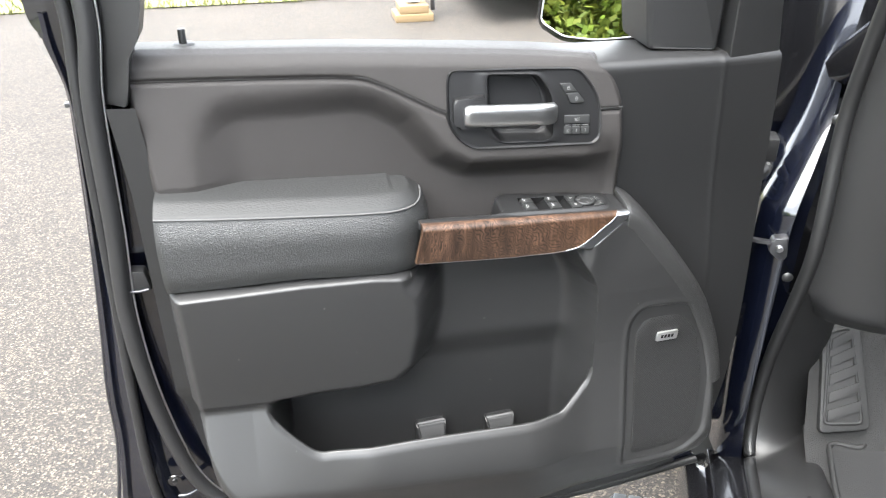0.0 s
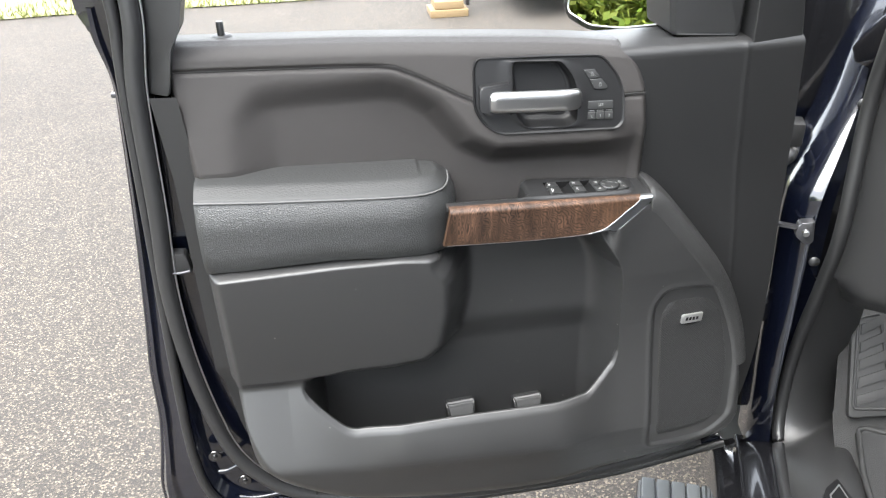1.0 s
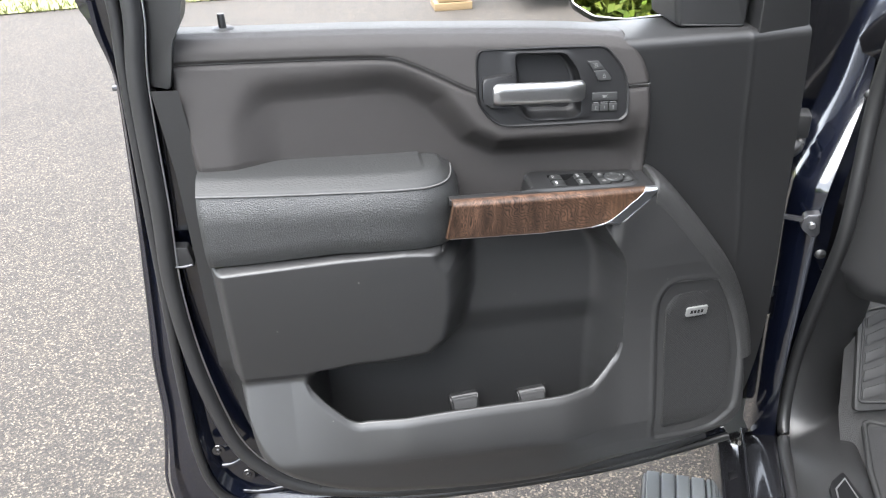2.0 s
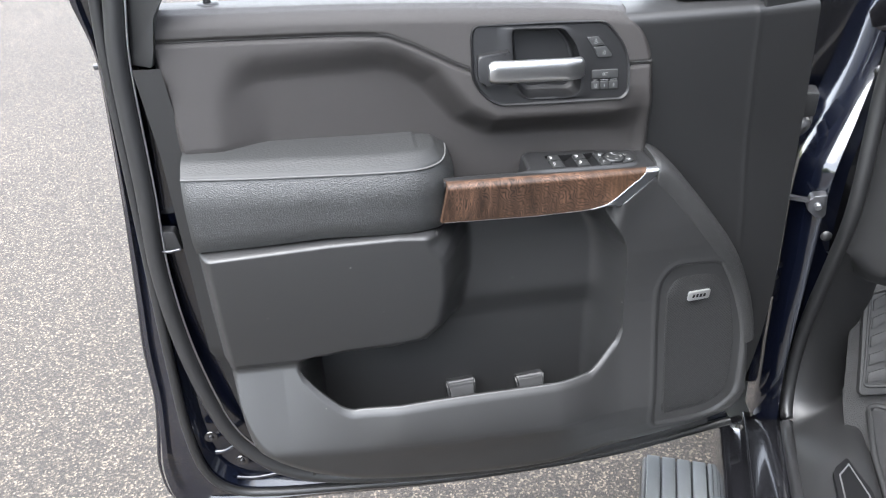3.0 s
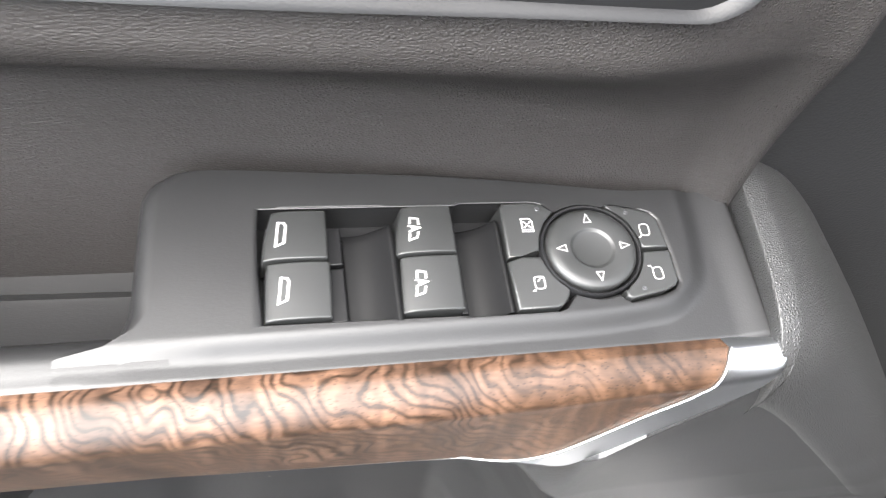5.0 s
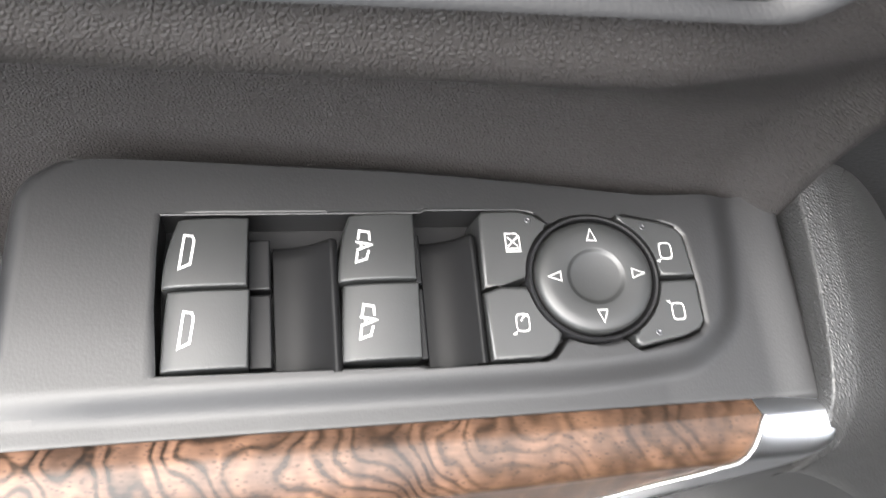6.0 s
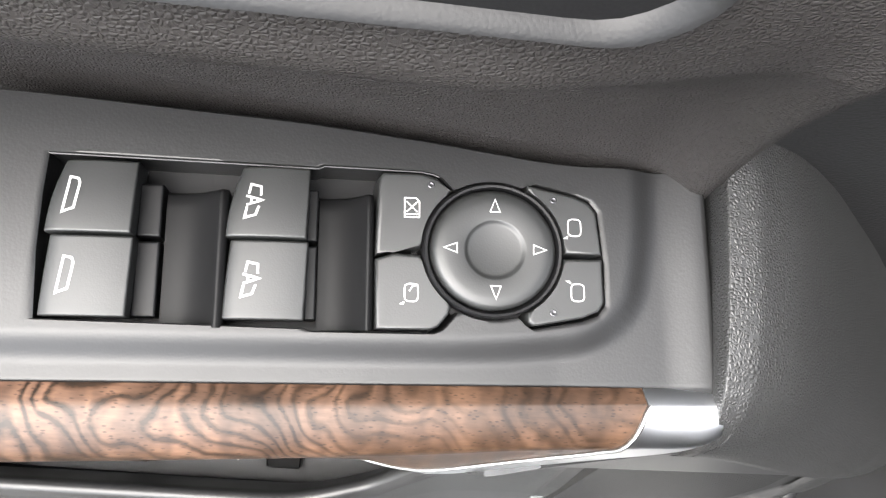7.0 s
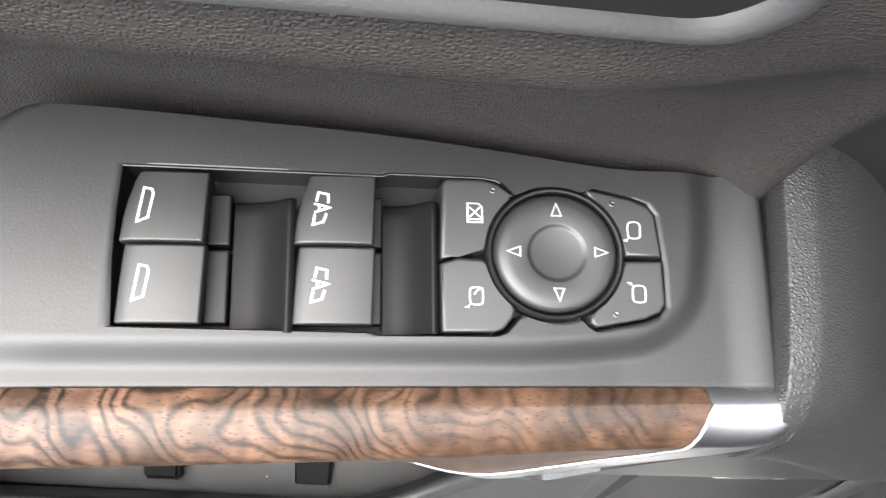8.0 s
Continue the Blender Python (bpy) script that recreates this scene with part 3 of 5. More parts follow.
def pocket_y(x, z):
    """Back of the map pocket and of the recess above it, with its side walls."""
    back = 1.064 + 0.014 * ss(0.965, 0.9, z) + 0.004 * ss(1.06, 1.1, z)
    right = np.interp(z, [0.6, 1.0, 1.04, 1.065, 1.085, 1.105, 1.13, 1.14], [0.464, 0.464, 0.4615, 0.4575, 0.449, 0.4365, 0.421, 0.415])
    k = np.clip((right - x) / 0.045, 0, 1)
    rim = front_y(x, np.maximum(z, 0.825)) + 0.014 * ss(0.825, 0.79, z)
    y = mixed(rim, back, 1 - (1 - k) ** 2.2)
    y = mixed(rim, y, ss(-0.079, -0.04, x))
    return with_mid(x, z, y)


def joined(grids):
    """Several grids of points as one mesh."""
    v, f, k = [], [], 0
    for g in grids:
        n, m = g.shape[:2]
        idx = np.arange(n * m).reshape(n, m) + k
        f.append(np.stack([idx[:-1, :-1], idx[1:, :-1], idx[1:, 1:], idx[:-1, 1:]], -1).reshape(-1, 4))
        v.append(g.reshape(-1, 3))
        k += n * m
    me = bpy.data.meshes.new("grids")
    me.from_pydata(np.concatenate(v).tolist(), [], np.concatenate(f).tolist())
    me.update()
    return me


def lower_panel():
    def sheet(xs, lo, hi, rows, fn):
        z = lo[:, None] + (hi - lo)[:, None] * np.linspace(0, 1, rows)
        x = np.repeat(xs[:, None], rows, 1)
        return np.stack([x, fn(x, z), z], -1)

    left = np.linspace(-0.19, -0.079, 80)
    mid = np.concatenate([np.linspace(-0.079, 0.01, 70), np.linspace(0.01, 0.39, 130)[1:], np.linspace(0.39, 0.464, 70)[1:]])
    right = np.linspace(0.464, 0.723, 150)
    a = sheet(left, low_z(left), left * 0 + 1.15, 300, lower_y)
    b = sheet(mid, low_z(mid), lip_z(mid), 150, front_y)
    down = lip_z(mid)[:, None] - b[:, :, 2]
    b[:, :, 1] += 0.004 * (1 - np.clip(down / 0.011, 0, 1)) ** 2
    edge = b[:, -1]
    extra = [edge + np.array((0, dy, dz)) for dy, dz in ((0.0008, 0.0012), (0.003, 0.002), (0.006, 0.0015), (0.008, -0.002), (0.009, -0.02), (0.01, -0.1))]
    b = np.concatenate([b, np.stack(extra, 1)], 1)
    c = sheet(mid, mid * 0 + 0.67, np.where(mid < 0.16, 1.15, np.maximum(tip_z(mid), 1.134) + 0.004), 240, pocket_y)
    near = front_y(mid, 0 * mid + 0.672) + 0.006
    floor = np.stack([np.stack([mid, near + (1.09 - near) * k, 0 * mid + 0.672], -1) for k in np.linspace(0, 1, 8)], 1)[:, ::-1]
    d = sheet(right, low_z(right), np.minimum(tip_z(right) + 0.004, edge_z(right)), 260, lower_y)
    return joined([a, b, c, d, floor])


part("lower_panel", lower_panel(), hard_trim, door, "dark grey moulded lower panel with open map pocket", 70)
soffit = [[(x, y, 1.1325 + 0.002 * ((y - 1.03) / 0.035) ** 2) for y in np.linspace(1.007, 1.062, 10)] for x in np.linspace(0.172, 0.44, 30)]
part("arm_underside", quad_grid(np.array(soffit)), hard_trim, door, "", 180)


def side_panel():
    """The flat front part of the trim, towards the hinges."""
    v = np.linspace(0, 1, 120)
    right = curve_of([(0.62, 0.75), (0.72, 0.772), (0.85, 0.782), (1.1, 0.777), (1.25, 0.772), (1.41, 0.762)])
    crease = curve_of([(0.62, 0.71), (0.85, 0.703), (1.05, 0.692), (1.2, 0.676), (1.41, 0.662)])
    z = 0.64 + (1.402 - 0.64) * v
    cols = []
    for u in np.linspace(0, 1, 130):
        x = 0.43 + (right(z) - 0.43) * u
        y = 1.083 - 0.008 * ss(1.2, 0.9, z) + 0.09 * np.maximum(0, x - crease(z)) - 0.0012 * np.exp(-((x - crease(z)) / 0.004) ** 2)
        y = y + 0.012 * np.clip((z - 1.39) / 0.012, 0, 1) ** 2
        cols.append(np.stack([x, y, z], -1))
    pts = np.stack(cols, 0)
    back = pts[:, -1:].copy()
    back[:, :, 1] = 1.19
    back[:, :, 2] += 0.002
    side = np.concatenate([pts, back], 1)
    end = side[-1:].copy()
    end[:, :, 1] += 0.06
    return quad_grid(np.concatenate([side, end], 0), flip=True)


part("side_panel", side_panel(), side_trim, door, "flat dark grey panel beside the hinges", 40)

# two bottle stops: ramps from the pocket's back down to its lip
for sx, top in ((0.198, 0.773), (0.325, 0.766)):
    bm = bmesh.new()
    lat = []
    for yy, z, l, r in ((1.088, top - 0.01, 0.027, 0.026), (1.07, top, 0.028, 0.026), (1.062, top - 0.001, 0.027, 0.026), (1.056, top - 0.007, 0.025, 0.025), (1.038, top - 0.05, 0.018, 0.022), (1.015, top - 0.078, 0.014, 0.021), (0.974, top - 0.09, 0.012, 0.02)):
        lat.append([bm.verts.new((sx - l, yy, z - 0.002)), bm.verts.new((sx + r, yy, z + 0.002)), bm.verts.new((sx + r, yy, 0.673)), bm.verts.new((sx - l + 0.004, yy, 0.673))])
    for p, q in zip(lat, lat[1:]):
        for i in range(4):
            bm.faces.new((p[i - 1], p[i], q[i], q[i - 1]))
    bm.faces.new(lat[-1])
    bmesh.ops.bevel(bm, geom=bm.edges[:], offset=0.003, segments=3, affect="EDGES")
    part("bottle_stop", bm, hard_trim, door)

# speaker grille, badge
GRILLE = rounded([(0.537, 0.725), (0.534, 0.968), (0.55, 0.997), (0.62, 0.999), (0.656, 0.958), (0.673, 0.86), (0.668, 0.755), (0.638, 0.718), (0.6, 0.709), (0.541, 0.704)], 0.022, 4)


def speaker_grille():
    d0, n = np.array(GRILLE), 10
    c = np.array((0.605, 0.85))
    rows = []
    for k in range(n + 1):
        q = c + (d0 - c) * (1 - k / n * 0.999)
        y = side_face(q[:, 0], q[:, 1]) + 0.0045 - 0.0035 * min(1, k / 0.8) ** 0.7 + (0.008 if k == 0 else 0)
        rows.append(np.stack([q[:, 0], y + 0 * q[:, 1], q[:, 1]], -1))
    return quad_grid(np.array(rows), wrap=True)


part("speaker_grille", speaker_grille(), speaker_mesh, door, "black perforated speaker grille", 50)
bx, bz = 0.595, 0.949
badge = part("badge", slab(rounded([(bx - 0.02, bz - 0.009), (bx - 0.018, bz + 0.0075), (bx + 0.02, bz + 0.009), (bx + 0.018, bz - 0.0075)], 0.003, 3), lambda u, v, h: (u, float(side_face(u, v)) - 0.003 + h, v), 0.006, 0.001), badge_silver, door, "small silver badge with dark mark")
for k in range(4):
    x0 = bx - 0.0125 + k * 0.0062
    part("mark", slab([(x0, bz - 0.003), (x0 + 0.0012, bz + 0.003), (x0 + 0.0056, bz + 0.003), (x0 + 0.0044, bz - 0.003)], lambda u, v, h: (u, float(side_face(u, v)) - 0.0034 + h, v), 0.001), gloss_black, badge)

# ---- armrest pad ----
ARM_PLAN = [(-0.19, 1.006), (-0.1, 1.0), (0.05, 0.996), (0.118, 0.998), (0.147, 1.004), (0.168, 1.018), (0.179, 1.037), (0.1845, 1.06), (0.187, 1.085), (0.186, 1.1)]


def arm_level(x):
    """Height of the seam along the pad."""
    return np.interp(x, [-0.19, 0.0, 0.18], [1.247, 1.238, 1.229])


def arm_side():
    path = [Vector((a, b, 0)) for a, b in [(v.x, v.y) for v in spline([(a, b, 0) for a, b in ARM_PLAN], 8)]]
    prof = []
    for k in range(25):
        t = k / 24
        out = 0.012 * (1 - (1 - min(1, t / 0.4)) ** 2) - 0.007 * max(0, (t - 0.7) / 0.3) ** 2
        prof.append((out, -t))
    rows = []
    for i, p in enumerate(path):
        a, b = path[max(0, i - 1)], path[min(len(path) - 1, i + 1)]
        d = (b - a).normalized()
        n = Vector((d.y, -d.x, 0))
        zt = float(arm_level(p.x))
        zb = float(np.interp(p.x, [-0.19, 0.0, 0.14, 0.18], [1.132, 1.14, 1.132, 1.128]))
        rows.append([tuple(p + n * o + Vector((0, 0, zt + (zt - zb) * h))) for o, h in prof])
    arr = np.array(rows)
    left = arr[:1].copy()
    left[:, :, 1] += 0.09
    left[:, :, 0] -= 0.004
    return quad_grid(np.concatenate([left, arr], 0), flip=True)


def arm_top():
    path = spline([(a, b, 0) for a, b in ARM_PLAN], 8)
    rows = []
    n = 44
    for i, p in enumerate(path):
        sx = min(max(p.x, -0.19), 0.15)
        sy = float(np.interp(sx, [-0.19, -0.11, -0.06, 0.12], [1.075, 1.08, 1.1, 1.1]))
        s = Vector((sx, sy, 0))
        row = []
        for k in range(n + 1):
            t = k / n
            q = p.lerp(s, t)
            run = (q - p).length
            z = float(arm_level(q.x)) + 0.002 * min(1, run / 0.003) + 0.014 * (1 - math.log1p(math.exp((0.026 - run) / 0.0022)) * 0.0022 / 0.026) + 0.08 * max(0, run - 0.026) * (1 if p.x < 0.14 else 0.3)
            row.append((q.x, q.y, z))
        rows.append(row)
    return quad_grid(np.array(rows), flip=True)


armrest = part("armrest", arm_side(), arm_leather, door, "padded armrest side in pebbled grey leather", 180)
part("armrest_top", arm_top(), arm_top_leather, armrest, "smooth grey leather armrest top", 180)
piping = [(v.x, v.y - 0.0015, float(arm_level(v.x)) + 0.0004) for v in spline([(a, b, 0) for a, b in ARM_PLAN[:9]], 6)]
part("piping", tube(piping, ring(0.0016, 8)), thread, armrest, "dark seam piping", 180)


# ---- window switch panel on the front of the armrest ----
def plate_z(x, y):
    """The switch panel lies nearly level, falling a little forwards and inwards."""
    return 1.1935 - 0.033 * (x - 0.4) + 0.1 * (y - 1.048)


PLATFORM = rounded([(0.2, 1.2), (0.2, 1.0225), (0.44, 1.0225), (0.468, 1.025), (0.479, 1.034), (0.4825, 1.055), (0.484, 1.2)], 0.012, 5)


def plate_h(x, y):
    d = inside_distance(x, y, PLATFORM)
    h = -0.003 * ss(-0.003, 0.006, d) * np.interp(x, [0.29, 0.32, 0.46, 0.5], [0.6, 1, 1, 0.55])
    return h - 0.001 * ss(1.013, 1.0105, y) + 0.001 * ss(0.488, 0.5, x)


def along(pts, n):
    """n points at even steps along a line of points."""
    p = np.array(pts, float)
    s = np.r_[0, np.cumsum(np.hypot(*np.diff(p, axis=0).T))]
    t = np.linspace(0, s[-1], n)
    return np.stack([np.interp(t, s, p[:, 0]), np.interp(t, s, p[:, 1])], -1)


KNOB = (0.4425, 1.0482)


def arc(r, a0, a1, n=10):
    return [(KNOB[0] + r * math.cos(radians(a0 + (a1 - a0) * i / n)), KNOB[1] + r * math.sin(radians(a0 + (a1 - a0) * i / n))) for i in range(n + 1)]


def xy(pts):
    return [(v.x, v.y) for v in pts]


RIM_R = 0.0187
OPEN = [
    [(0.3312, 1.0703), (0.3975, 1.0690), (0.3982, 1.0697), (0.424, 1.0692)] + xy(spline([(0.424, 1.0692, 0), (0.4285, 1.068, 0), (0.4323, 1.0641, 0)], 5))[1:] + arc(RIM_R, 121, 66, 12)[1:] + [(0.4515, 1.0672), (0.464, 1.0643), (0.4685, 1.0625)],
    [(0.4685, 1.0625), (0.4708, 1.0595), (0.4722, 1.045), (0.4722, 1.034), (0.4702, 1.0312)],
    [(0.4702, 1.0312), (0.466, 1.0296), (0.4525, 1.0272), (0.4505, 1.0285)] + arc(RIM_R, -66, -118, 12)[1:] + [(0.4318, 1.0292), (0.4295, 1.0266), (0.427, 1.0258), (0.3965, 1.0258), (0.3955, 1.0265), (0.331, 1.0278)],
    [(0.331, 1.0278), (0.3302, 1.045), (0.3305, 1.06), (0.3312, 1.0703)],
]
EDGE = [
    xy(spline([(0.2945, 1.0765, 0), (0.2985, 1.083, 0), (0.312, 1.0868, 0), (0.363, 1.0838, 0), (0.395, 1.0815, 0), (0.428, 1.0775, 0), (0.46, 1.073, 0), (0.478, 1.0725, 0), (0.487, 1.072, 0), (0.4935, 1.072, 0), (0.5015, 1.072, 0)], 8)),
    [(0.5015, 1.072), (0.502, 1.04), (0.502, 1.0105)],
    [(0.502, 1.0105), (0.4, 1.0105), (0.272, 1.0105)],
    [(0.272, 1.0105), (0.272, 1.0215), (0.279, 1.0222), (0.2855, 1.0246), (0.2897, 1.0285), (0.292, 1.035), (0.2935, 1.06), (0.2945, 1.0765)],
]


def switch_bezel():
    counts = (150, 70, 150, 60)
    inner = np.concatenate([along(s, n + 1)[:-1] for s, n in zip(OPEN, counts)])
    outer = np.concatenate([along(s, n + 1)[:-1] for s, n in zip(EDGE, counts)])
    flush = ss(0.305, 0.3, outer[:, 0]) * ss(1.036, 1.024, outer[:, 1])
    left = ss(0.315, 0.3, outer[:, 0]) * ss(1.0222, 1.034, outer[:, 1])
    brow = outer + np.stack([0.004 * left, 0 * left], -1)
    rows = []
    for drop in (0.03, 0.014, 0.006, 0.004, 0.0022, 0.0008, 0.0):
        o = outer.copy()
        c = outer.mean(0)
        o += (c - o) / np.linalg.norm(c - o, axis=1)[:, None] * ((0.0008 - drop if drop < 0.0008 else 0) * (1 - flush))[:, None]
        o[:, 0] += 0.004 * (1 - min(1, drop / 0.005)) ** 2 * left
        rows.append(np.stack([o[:, 0], o[:, 1], plate_z(o[:, 0], o[:, 1]) + plate_h(o[:, 0], o[:, 1]) - drop], -1))
    for k in range(1, 31):
        q = mixed(brow, inner, 0.03 + 0.95 * k / 30)
        rows.append(np.stack([q[:, 0], q[:, 1], plate_z(q[:, 0], q[:, 1]) + plate_h(q[:, 0], q[:, 1])], -1))
    for k, drop in ((1.0, 0.0004), (1.0, 0.002), (1.0, 0.016)):
        q = inner
        rows.append(np.stack([q[:, 0], q[:, 1], plate_z(q[:, 0], q[:, 1]) + plate_h(q[:, 0], q[:, 1]) - drop], -1))
    return quad_grid(np.array(rows), wrap=True, flip=True)


bezel = part("switch_panel", switch_bezel(), switch_plate, door, "satin dark grey window switch panel", 50)
part("rim_line", tube([(p[0], p[1] - 0.0003, float(plate_z(p[0], p[1])) + 0.0001) for p in along(OPEN[0][:9], 60)], ring(0.00035, 6)), switch_plate, bezel)


def flat(lift=0.0):
    """Places panel coordinates: x, y and depth below the panel's plane."""
    return lambda u, v, h: (u, v, float(plate_z(u, v)) + lift - h)


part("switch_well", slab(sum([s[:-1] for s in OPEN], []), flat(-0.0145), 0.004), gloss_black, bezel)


def cap_height(u, v, size, top, bulge, cut, barrel, r):
    """Height of a rocker cap over the panel: bulged across, falling at its left side, edges rounded."""
    z = top + bulge * (1 - (2 * u - 1) ** 2) - cut * max(0, 1 - u / 0.18) ** 2 - barrel * v * v
    for e in (min(u, 1 - u) * size[0], min(v, 1 - v) * size[1]):
        if e < r:
            z -= r - math.sqrt(max(0, r * r - (r - e) ** 2))
    return z


def key_cap(x0, y0, x1, y1, top, bulge, skew=0.0, drop=0.011, cut=0.0, taper=0.0, r=0.0006, barrel=0.0):
    """A rocker cap with walls down into the panel."""
    nu, nv = 30, 26
    rows = []
    us = np.r_[0, np.linspace(0.008, 0.05, 5), np.linspace(0.08, 0.92, nu - 11), np.linspace(0.95, 0.992, 5), 1]
    vs = np.r_[0, np.linspace(0.008, 0.05, 5), np.linspace(0.08, 0.92, nv - 11), np.linspace(0.95, 0.992, 5), 1]
    for u in us:
        row = []
        for v in vs:
            x = x0 + (x1 - x0) * u + skew * (v - 0.5) + taper * v * v * (1 - u)
            y = y0 + (y1 - y0) * v
            row.append((x, y, float(plate_z(x, y)) + cap_height(u, v, (abs(x1 - x0), abs(y1 - y0)), top, bulge, cut, barrel, r)))
        rows.append(row)
    a = np.array(rows)
    first = a[:, :1].copy()
    lastc = a[:, -1:].copy()
    first[:, :, 2] -= drop
    lastc[:, :, 2] -= drop
    a = np.concatenate([first, a, lastc], 1)
    f2, l2 = a[:1].copy(), a[-1:].copy()
    f2[:, :, 2] -= drop
    l2[:, :, 2] -= drop
    return quad_grid(np.concatenate([f2, a, l2], 0), flip=False)


def rotated(pts, c, ang, s=1.0):
    ca, sa = math.cos(radians(ang)), math.sin(radians(ang))
    return [(c[0] + s * (x * ca - y * sa), c[1] + s * (x * sa + y * ca)) for x, y in pts]


def fine(line, n=4):
    """The same line in shorter steps, to follow a curved face."""
    out = []
    for a, b in zip(line, line[1:]):
        out += [(a[0] + (b[0] - a[0]) * k / n, a[1] + (b[1] - a[1]) * k / n) for k in range(n)]
    return out + [line[-1]]


PANE = [[(-0.0006, 0.0046), (0.0013, 0.0043), (0.0018, 0.0031), (0.0011, -0.0034), (-0.0015, -0.0046), (-0.0006, 0.0046)]]
TWO_PANES = [
    [(-0.0014, 0.0018), (-0.001, 0.0044), (0.0015, 0.0039), (0.0016, 0.0015)],
    [(-0.002, 0.0012), (0.0021, 0.0003), (-0.0018, -0.0012)], [(-0.0007, 0.0008), (-0.0006, -0.0007)],
    [(-0.0016, -0.0016), (-0.002, -0.0046), (0.0006, -0.0037), (0.0013, -0.0013)],
]
for col, (x0, x1, glyph) in enumerate(((0.3322, 0.3528, PANE), (0.3752, 0.3952, TWO_PANES))):
    for y0, y1, dip in ((1.0494, 1.0684, 0.0), (1.0284, 1.0488, 0.0003)):
        spec = dict(top=0.0018 - dip * 3, bulge=0.0007, cut=0.0008, barrel=0.0012 if dip == 0 else 0.0)
        cap = part("window_switch", key_cap(x0, y0, x1, y1, skew=0.0006, taper=0.0031 if dip == 0 else 0.0007, **spec), switch_black, bezel, "", 180)
        c = (x0 + (0.0056 if col == 0 else 0.0064), (y0 + y1) / 2)

        def on_cap(px, py, h):
            u, v = (px - x0) / (x1 - x0), (py - y0) / (y1 - y0)
            return (px, py, float(plate_z(px, py)) + cap_height(u, v, (x1 - x0, y1 - y0), r=0.0006, **spec) - h)

        part("symbol", stroke([fine(rotated(g, c, -2, 1.0)) for g in glyph], on_cap, 0.0006), icon_white, cap)
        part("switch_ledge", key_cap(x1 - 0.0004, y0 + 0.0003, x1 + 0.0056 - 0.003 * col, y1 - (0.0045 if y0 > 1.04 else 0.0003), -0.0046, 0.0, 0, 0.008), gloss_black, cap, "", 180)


def finger_scoop(x0, x1):
    rows = []
    for i in range(41):
        u = i / 40
        x = x0 + (x1 - x0) * u
        z = -0.0066 + 0.0074 * max(0, (u - 0.12) / 0.76) ** 2.3 if u < 0.88 else 0.0008 - 0.0011 * ((u - 0.88) / 0.12) ** 2
        col = []
        for y, dz in ((1.0262, 0.0), (1.03, 0.0), (1.045, 0.0), (1.058, 0.0), (1.0612, -0.0003), (1.0622, -0.0012), (1.0625, -0.006)):
            col.append((x, y, float(plate_z(x, y)) + z + dz))
        rows.append(col)
    a = np.array(rows)
    end = a[-1:].copy()
    end[:, :, 2] -= 0.01
    return quad_grid(np.concatenate([a, end], 0))


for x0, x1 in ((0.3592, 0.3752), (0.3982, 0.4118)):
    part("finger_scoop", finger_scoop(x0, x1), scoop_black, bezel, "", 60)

R_IN = 0.0188
BUTTONS = {
    "lock": [(0.4128, 1.0668), (0.414, 1.0682), (0.4235, 1.0683), (0.4278, 1.0672), (0.4316, 1.0637)] + arc(R_IN, 125, 181, 10) + [(0.4165, 1.0474), (0.4122, 1.0458)],
    "fold": [(0.4122, 1.0449), (0.4168, 1.0465)] + arc(R_IN, 186, 235, 10) + [(0.4308, 1.0306), (0.4282, 1.0274), (0.426, 1.0266), (0.4125, 1.0266)],
    "left": [(0.4517, 1.0663), (0.4638, 1.0636), (0.468, 1.0618), (0.47, 1.0592), (0.4712, 1.0473)] + arc(R_IN, -2, 61, 10),
    "right": [(0.4713, 1.0464), (0.4714, 1.0345), (0.4698, 1.0322), (0.4655, 1.0304), (0.4528, 1.0281), (0.4512, 1.0292)] + arc(R_IN, -62, -6, 10),
}
HOUSE = [(-0.0019, -0.0026), (0.0019, -0.0026), (0.0019, 0.0016), (0.001, 0.0026), (-0.0019, 0.0026), (-0.0019, -0.0026)]


def mirror_sign(flipx):
    o = rounded([(-0.0016, -0.0023), (0.0018, -0.0023), (0.0018, 0.0023), (-0.0016, 0.0023)], 0.0012, 3)
    o = [(x, y) for x, y in o]
    return [o + o[:1], [(-0.0016, -0.0024 * flipx), (-0.0027, -0.003 * flipx), (-0.0018, -0.003 * flipx)]]


SIGNS = {
    "lock": (0.4213, 1.0588, [HOUSE, [(-0.0014, -0.0012), (0.0014, 0.0016)], [(-0.0014, 0.0016), (0.0014, -0.0012)], [(-0.0019, -0.0018), (0.0019, -0.0018)]]),
    "fold": (0.4212, 1.0362, mirror_sign(1) + [[(-0.0004, 0.0004), (0.0004, 0.0016), (0.0018, 0.0022)]]),
    "left": (0.4638, 1.0548, mirror_sign(1)),
    "right": (0.4642, 1.0372, mirror_sign(-1)),
}
for key, poly in BUTTONS.items():
    plate = slab(poly, flat(0.0011), 0.012, 0.0008, 3)
    plate.faces.ensure_lookup_table()
    crown = max((f for f in plate.faces if len(f.verts) > 8), key=lambda f: f.calc_center_median().z)
    bmesh.ops.inset_region(plate, faces=[crown], thickness=0.0003)
    btn = part("mirror_button", plate, switch_black, bezel, "", 40)
    cx, cy, lines = SIGNS[key]
    part("symbol", stroke([[(cx + a, cy + b) for a, b in l] for l in lines], flat(0.0011), 0.00036), icon_white, btn)
